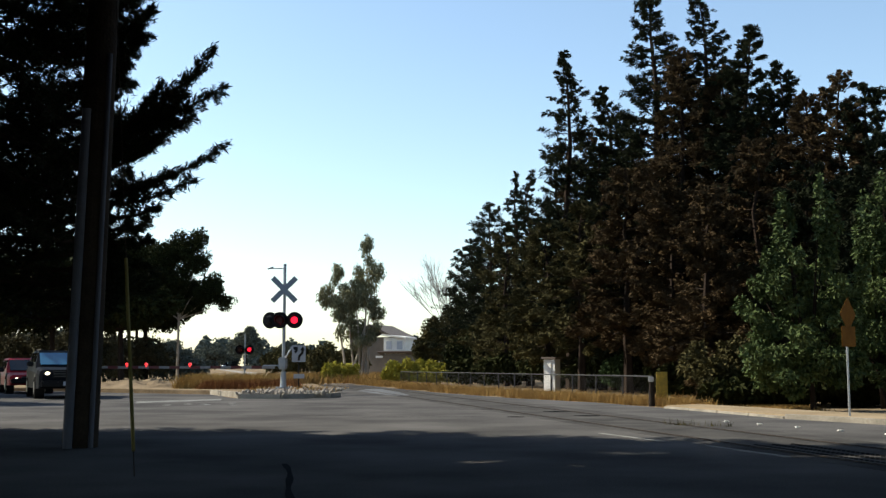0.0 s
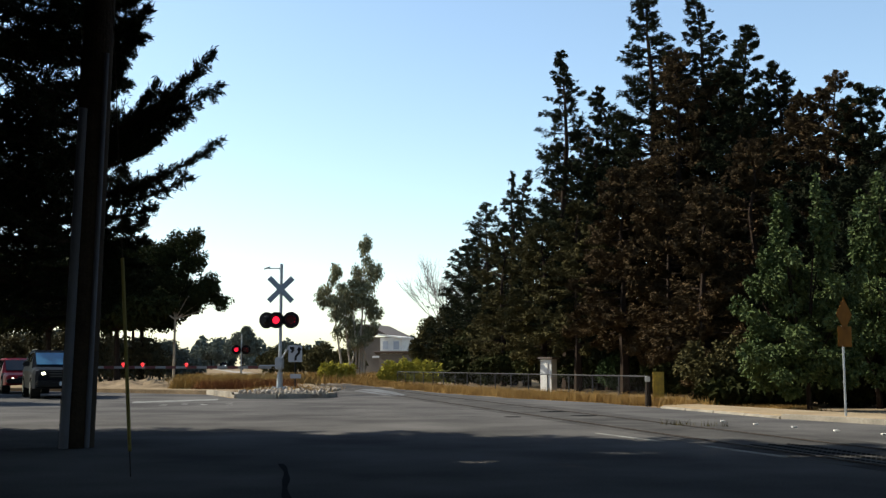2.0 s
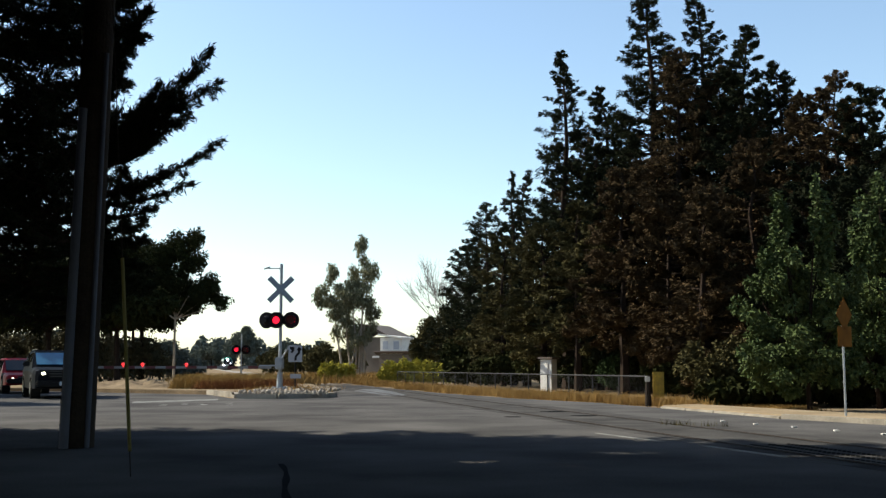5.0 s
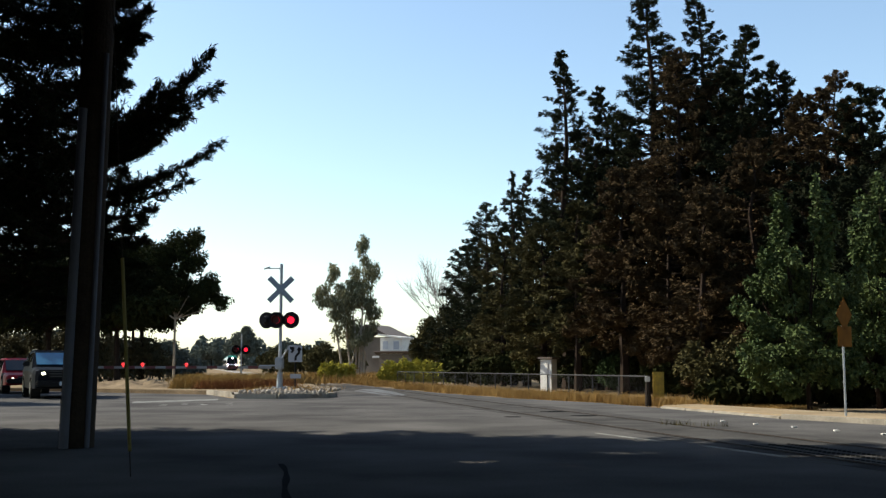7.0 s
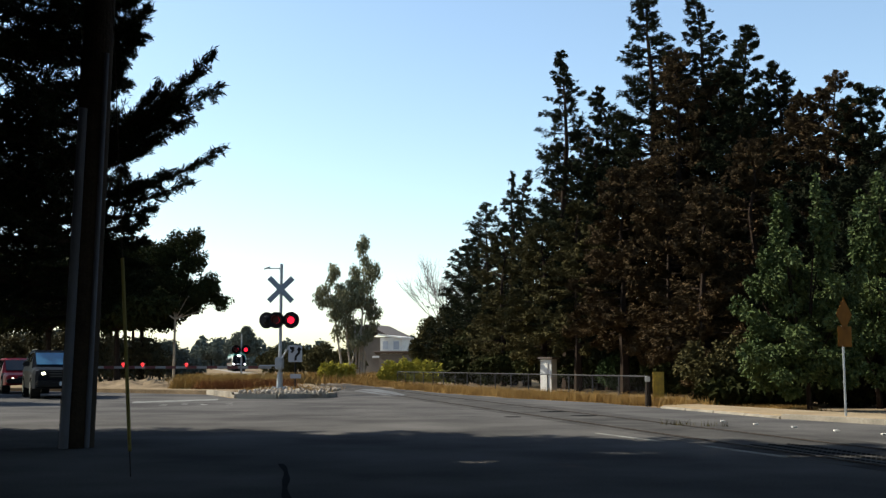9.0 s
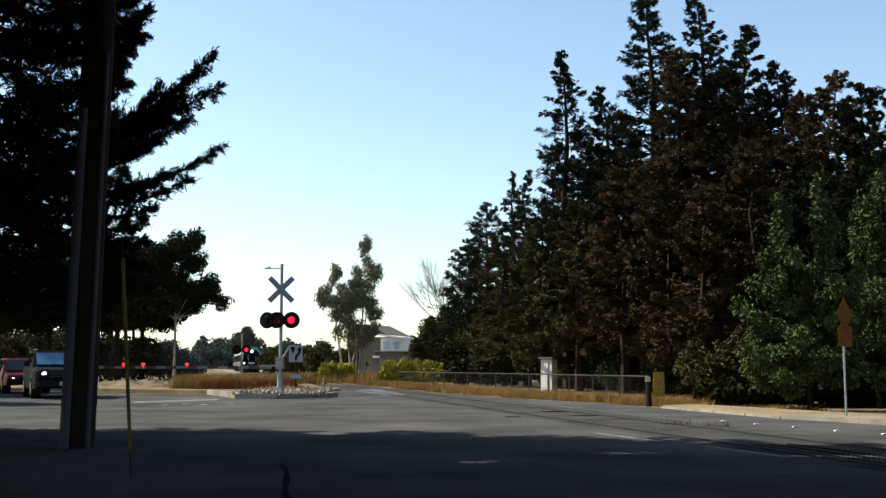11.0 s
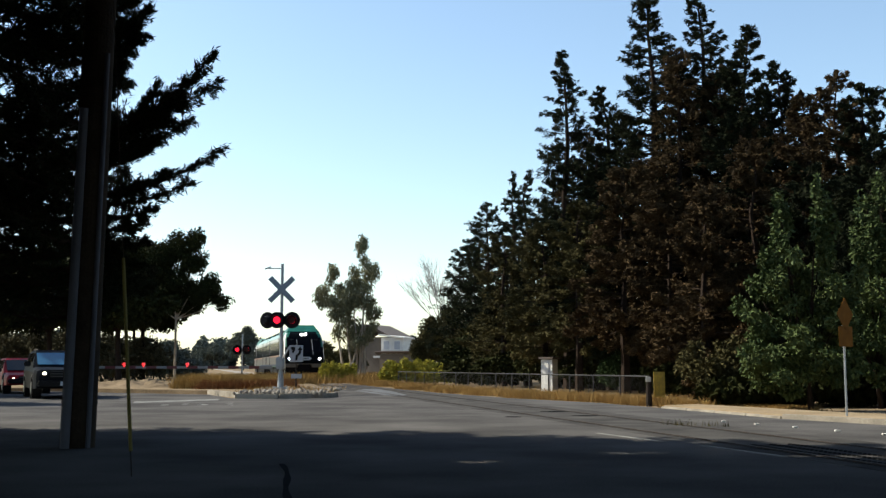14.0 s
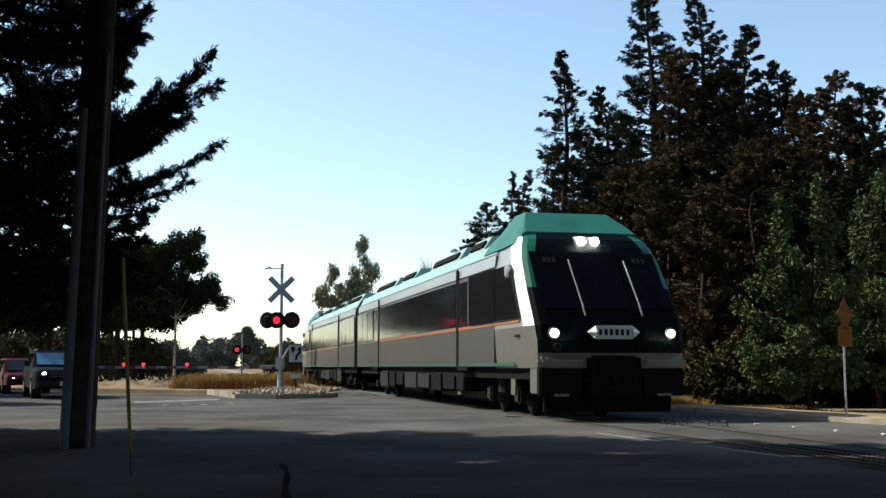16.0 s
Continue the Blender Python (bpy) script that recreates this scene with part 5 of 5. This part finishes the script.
tuft_field("weeds", sp, 0.2, DRYGRASS, "short dry weeds among the pale stones", 134, 0.012, 12, 0.12)
for i, (x, y, w, h) in enumerate([(-9.2, 48.6, 0.8, 0.5), (-8.0, 48.2, 0.8, 0.55), (-10.6, 49.3, 0.9, 0.45)]):
    broadleaf("dry_shrub", x, y, 0.0, [(0, 0, 0.14 + h * 0.45, w * 0.6, h * 0.5), (w * 0.3, 0, 0.14 + h * 0.35, w * 0.4, h * 0.4)], RUSTWEED, "low rust-brown dry shrub on the traffic island", 130 + i, 1800, 0.06, None, 0.1, "dry shrubs", 0.3)

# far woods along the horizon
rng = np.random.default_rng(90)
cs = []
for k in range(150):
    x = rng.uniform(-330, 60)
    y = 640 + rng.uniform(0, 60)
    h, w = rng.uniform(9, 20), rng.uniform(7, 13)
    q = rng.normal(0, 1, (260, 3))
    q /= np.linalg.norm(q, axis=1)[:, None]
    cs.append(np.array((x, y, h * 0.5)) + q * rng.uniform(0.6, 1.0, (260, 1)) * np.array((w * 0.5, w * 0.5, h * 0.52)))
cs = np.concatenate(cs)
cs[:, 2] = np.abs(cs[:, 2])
tagged(leaves("far_woods", cs, rng.normal(0, 1, cs.shape), 2.2, 1.8, HAZEWOOD, None, rng), "horizon woods, haze put into their grey-green leaves", "woods", "", "stuff")

# ---- the dark redwood over the road, with boughs that sway ----
t = thing("redwood_tree", pose(-5.98, 18.4, 0), "large dark redwood with long boughs over the pole", "tree")
rng = np.random.default_rng(77)
segs = []
for k in range(8):
    segs.append(((0, 0, k * 1.75), (0.0, 0, k * 1.75 + 1.75), 0.22 - k * 0.022, 0.198 - k * 0.022))
vs, fs = limbs(segs, 12)
mesh_part("trunk", vs, fs, BARK, t)


def bough(foot, tip, count, width, sway, seed):
    """One bough: a stick with side twigs and many needle sprays; it turns about its foot."""
    r = np.random.default_rng(seed)
    foot, tip = np.array(foot, float), np.array(tip, float)
    v = tip - foot
    ln = np.linalg.norm(v)
    d = v / ln
    side = np.cross(d, (0, 0, 1.0))
    side /= np.linalg.norm(side)
    sg, cs, ds = [], [], []
    bend = lambda u: d * ln * u + np.array((0, 0, -0.32 * ln * 0.5 * (u - u * u) * 2))
    for k in range(5):
        sg.append((bend(k / 5), bend((k + 1) / 5), 0.05 * (1 - k / 5.5), 0.05 * (1 - (k + 1) / 5.5)))
    tw = int(22 * ln)
    for k in range(tw):
        u = 0.08 + 0.92 * (k + r.random()) / tw
        a = r.choice((-1, 1))
        w = width * (1.05 - 0.75 * u) * r.uniform(0.5, 1.2)
        e = d * 0.75 + side * a * 0.8 * r.random() + np.array((0, 0, r.normal(0.05, 0.65)))
        e /= np.linalg.norm(e)
        p0 = bend(u)
        sg.append((p0, p0 + e * w, 0.008, 0.003))
        m = max(8, int(0.62 * count / tw))
        s = r.random(m) ** 0.7
        cs.append(p0 + np.outer(s * w, e) + r.normal(0, 0.03, (m, 3)))
        ds.append(np.tile(e, (m, 1)) + r.normal(0, 0.35, (m, 3)))
    vs, fs = limbs(sg, 4)
    b = mesh_part("branch", vs, fs, BARK, t)
    b.location = foot
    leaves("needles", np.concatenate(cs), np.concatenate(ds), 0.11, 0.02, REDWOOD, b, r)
    if sway:
        SWAY.append((b, tuple(foot), None, sway, seed))


# boughs reaching out over the road
for k, (foot, tip, n, w, sway) in enumerate([
        ((0.15, -0.2, 4.88), (2.1, -0.4, 6.32), 3000, 0.55, 1.5), ((0.15, -0.1, 5.03), (2.2, -0.2, 5.83), 2600, 0.5, 1.4), ((0.15, 0.15, 5.0), (1.67, 0.3, 6.14), 2400, 0.5, 1.3),
        ((0.15, -0.15, 4.59), (1.73, -0.3, 5.25), 2400, 0.45, 1.3), ((0.15, 0.2, 4.8), (0.99, 0.4, 5.95), 2000, 0.5, 1.0), ((0.15, 0.1, 4.45), (1.05, 0.2, 4.91), 2000, 0.5, 1.0),
        ((0.15, 0.25, 4.84), (1.39, 0.5, 5.79), 2600, 0.55, 1.2), ((0.15, 0.0, 4.9), (1.3, -0.1, 5.3), 2400, 0.6, 1.0), ((0.15, -0.2, 3.92), (2.28, -0.4, 4.74), 2300, 0.36, 1.5),
        ((0.15, -0.1, 3.8), (1.74, -0.2, 4.19), 1600, 0.36, 1.3), ((0.15, 0.15, 3.96), (1.28, 0.3, 4.4), 1500, 0.36, 1.2), ((0.15, -0.15, 3.58), (1.21, -0.3, 3.7), 1400, 0.4, 1.0),
        ((0.15, -0.15, 6.96), (0.94, -0.3, 7.6), 2400, 0.5, 0.9), ((0.15, 0.15, 6.76), (0.83, 0.3, 7.28), 2400, 0.5, 0.9), ((0.15, -0.1, 6.41), (0.9, -0.2, 6.72), 1900, 0.42, 0.9),
        ((0.15, 0.2, 6.3), (0.56, 0.4, 6.68), 1400, 0.36, 0.8), ((0.15, 0.0, 6.05), (0.48, 0.05, 6.24), 700, 0.3, 0.7), ((0.15, -0.15, 3.15), (1.05, -0.3, 3.16), 1600, 0.42, 0.9),
        ((0.15, 0.1, 2.77), (0.8, 0.2, 2.8), 2000, 0.45, 0.8), ((0.15, 0.15, 3.39), (0.84, 0.3, 3.55), 1500, 0.42, 0.9)]):
    bough(foot, tip, n, w, sway, 201 + k)
rng = np.random.default_rng(41)
for i in range(110):
    z = 2.0 + 9.0 * i / 110
    az = rng.uniform(0, 2 * math.pi)
    ln = 2.8 * (1 - (z - 2.0) / 14) * rng.uniform(0.75, 1.1)
    out = math.cos(az)
    if out > 0.2:
        ln = min(ln, (0.8 if z > 6.8 or z < 2.9 else 0.28) / out) * rng.uniform(0.85, 1.05)
    bough((0, 0, z), (out * ln, math.sin(az) * ln, z + rng.uniform(-0.25, 0.5)), 1700, 0.65 if out < 0.2 else 0.34, 0, 300 + i)

for i in range(30):
    z = 2.0 + 7.5 * i / 30
    az = rng.uniform(0.75 * math.pi, 1.35 * math.pi)
    ln = rng.uniform(1.6, 3.0) * (1 - (z - 2.0) / 16)
    bough((0, 0, z), (math.cos(az) * ln, math.sin(az) * ln, z + rng.uniform(-0.3, 0.45)), 1800, 0.75, 0, 500 + i)

# unseen trees, added beside the road to shade it and the waiting cars
for i, (x, y, h, r) in enumerate([(-9.6, 14.0, 11, 3.4), (-10, 8.5, 12, 4.0), (-9.5, 3, 12, 4.0), (-12.8, 18.5, 9.5, 3.2), (-23.2, 43.2, 10, 4.2), (-20.8, 34.6, 9, 3.0), (-28.0, 49.0, 10, 4.5), (-9, -4, 11, 4.5), (-1, -9, 12, 4.5), (7, -9, 12, 4.5), (14, -6, 12, 4.5), (20, 4, 11, 4.0)]):
    broadleaf("unseen_shade_tree", x, y, h * 0.3, [(0, 0, h * 0.62, r * 0.75, h * 0.25), (-r * 0.5, 0, h * 0.5, r * 0.6, h * 0.2), (r * 0.45, 0, h * 0.5, r * 0.6, h * 0.2), (0, 0, h * 0.85, r * 0.6, h * 0.16), (0, r * 0.4, h * 0.5, r * 0.55, h * 0.2), (0, -r * 0.4, h * 0.5, r * 0.55, h * 0.2)],
              OAKLEAF, "large leafy tree added out of view to block light", 140 + i, 13000, 0.34, BARK, 0.2, gaps=0.0)

# more unseen trees, added overhead and behind the camera to block sky light
for i, (x, y, h, r) in enumerate([(-5.5, 1.0, 13, 5.0), (1.5, -4.0, 13, 5.0), (8.0, -3.0, 13, 5.0), (-4.5, -7, 13, 5.0), (10.5, 7.0, 12, 4.2), (13.0, 12.0, 10, 3.4), (5.5, -9.5, 14, 5.5), (-2.0, -13, 15, 6.0), (-10, -12, 14, 6.0), (12, -13, 15, 6.0)]):
    broadleaf("unseen_shade_tree", x, y, h * 0.42, [(0, 0, h * 0.78, r * 0.75, h * 0.2), (-r * 0.5, 0, h * 0.66, r * 0.6, h * 0.16), (r * 0.5, 0, h * 0.66, r * 0.6, h * 0.16), (0, r * 0.45, h * 0.68, r * 0.55, h * 0.15), (0, -r * 0.4, h * 0.64, r * 0.55, h * 0.18)],
              OAKLEAF, "large leafy tree added out of view to block light", 160 + i, 13000, 0.36, BARK, 0.24, gaps=0.0)

# unseen leaning crowns, added over the near road to cut its sky light
for i, (x, y, s) in enumerate([(-7.2, 9.5, 3.2), (8.0, 7.5, -2.4), (-7.0, 5.0, 3.4), (-8.6, 12.4, 5.0), (9.6, 11.6, -3.2)]):
    broadleaf("unseen_shade_tree", x, y, 6.4, [(s, 0, 10.2, 3.8, 1.9), (s * 0.4, 1.6, 9.4, 3.2, 1.7), (s * 1.5, -1.0, 9.0, 3.0, 1.6), (s * 0.6, -2.4, 9.2, 3.0, 1.8), (s * 2.0, 0.5, 9.9, 3.4, 1.5), (s * 1.3, 1.2, 11.0, 3.4, 1.3)],
              OAKLEAF, "tall leaning leafy tree added out of view to block light", 170 + i, 20000, 0.4, BARK, 0.24, gaps=0.0)


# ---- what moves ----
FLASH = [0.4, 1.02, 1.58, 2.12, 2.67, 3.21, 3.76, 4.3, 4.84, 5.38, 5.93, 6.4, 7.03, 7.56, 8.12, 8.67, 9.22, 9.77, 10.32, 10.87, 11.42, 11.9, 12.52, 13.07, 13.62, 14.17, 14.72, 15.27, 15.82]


def motions():
    # the train comes down the straight track
    rows = []
    for i in range(33):
        tt = i * 0.5
        a = 20.83 + 34.3 * (16 - tt)
        off = 8.02 + 0.09 * min(1.0, max(0.0, (a - 30) / 50)) + 0.0044 * max(0.0, a - 110)
        x, y = on_track(a, off)
        rows.append((tt, pose(x, y, 0, 0, 0, 12.351)))
    walk(train, rows)
    # the lamps of the crossing take turns: turning each lens from lit to dark side imitates flashing
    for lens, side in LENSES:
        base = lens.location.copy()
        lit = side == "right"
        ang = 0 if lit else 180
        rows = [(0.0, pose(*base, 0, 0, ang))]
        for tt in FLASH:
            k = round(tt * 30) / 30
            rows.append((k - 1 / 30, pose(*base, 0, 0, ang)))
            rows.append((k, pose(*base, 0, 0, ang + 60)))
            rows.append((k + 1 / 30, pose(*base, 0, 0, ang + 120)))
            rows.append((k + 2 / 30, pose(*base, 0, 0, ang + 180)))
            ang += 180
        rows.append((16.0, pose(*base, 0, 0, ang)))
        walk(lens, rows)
    # boughs and gum crowns swing in the wind
    for ob, at, pivot, amount, seed in SWAY:
        r = random.Random(seed)
        ph, sp_ = r.uniform(0, 6.28), r.uniform(2.3, 3.2)
        rows = []
        for i in range(33):
            tt = i * 0.5
            s = math.sin(sp_ * tt + ph) + 0.5 * math.sin(1.7 * sp_ * tt + 2 * ph)
            if pivot is None:
                rows.append((tt, pose(*at, 0.3 * amount * s, -amount * s, 0.4 * amount * s)))
            else:
                rows.append((tt, pose(at[0] + 0.07 * amount * s * (at[2] / 8), at[1], at[2], 0, amount * s, 0)))
        walk(ob, rows)


motions()
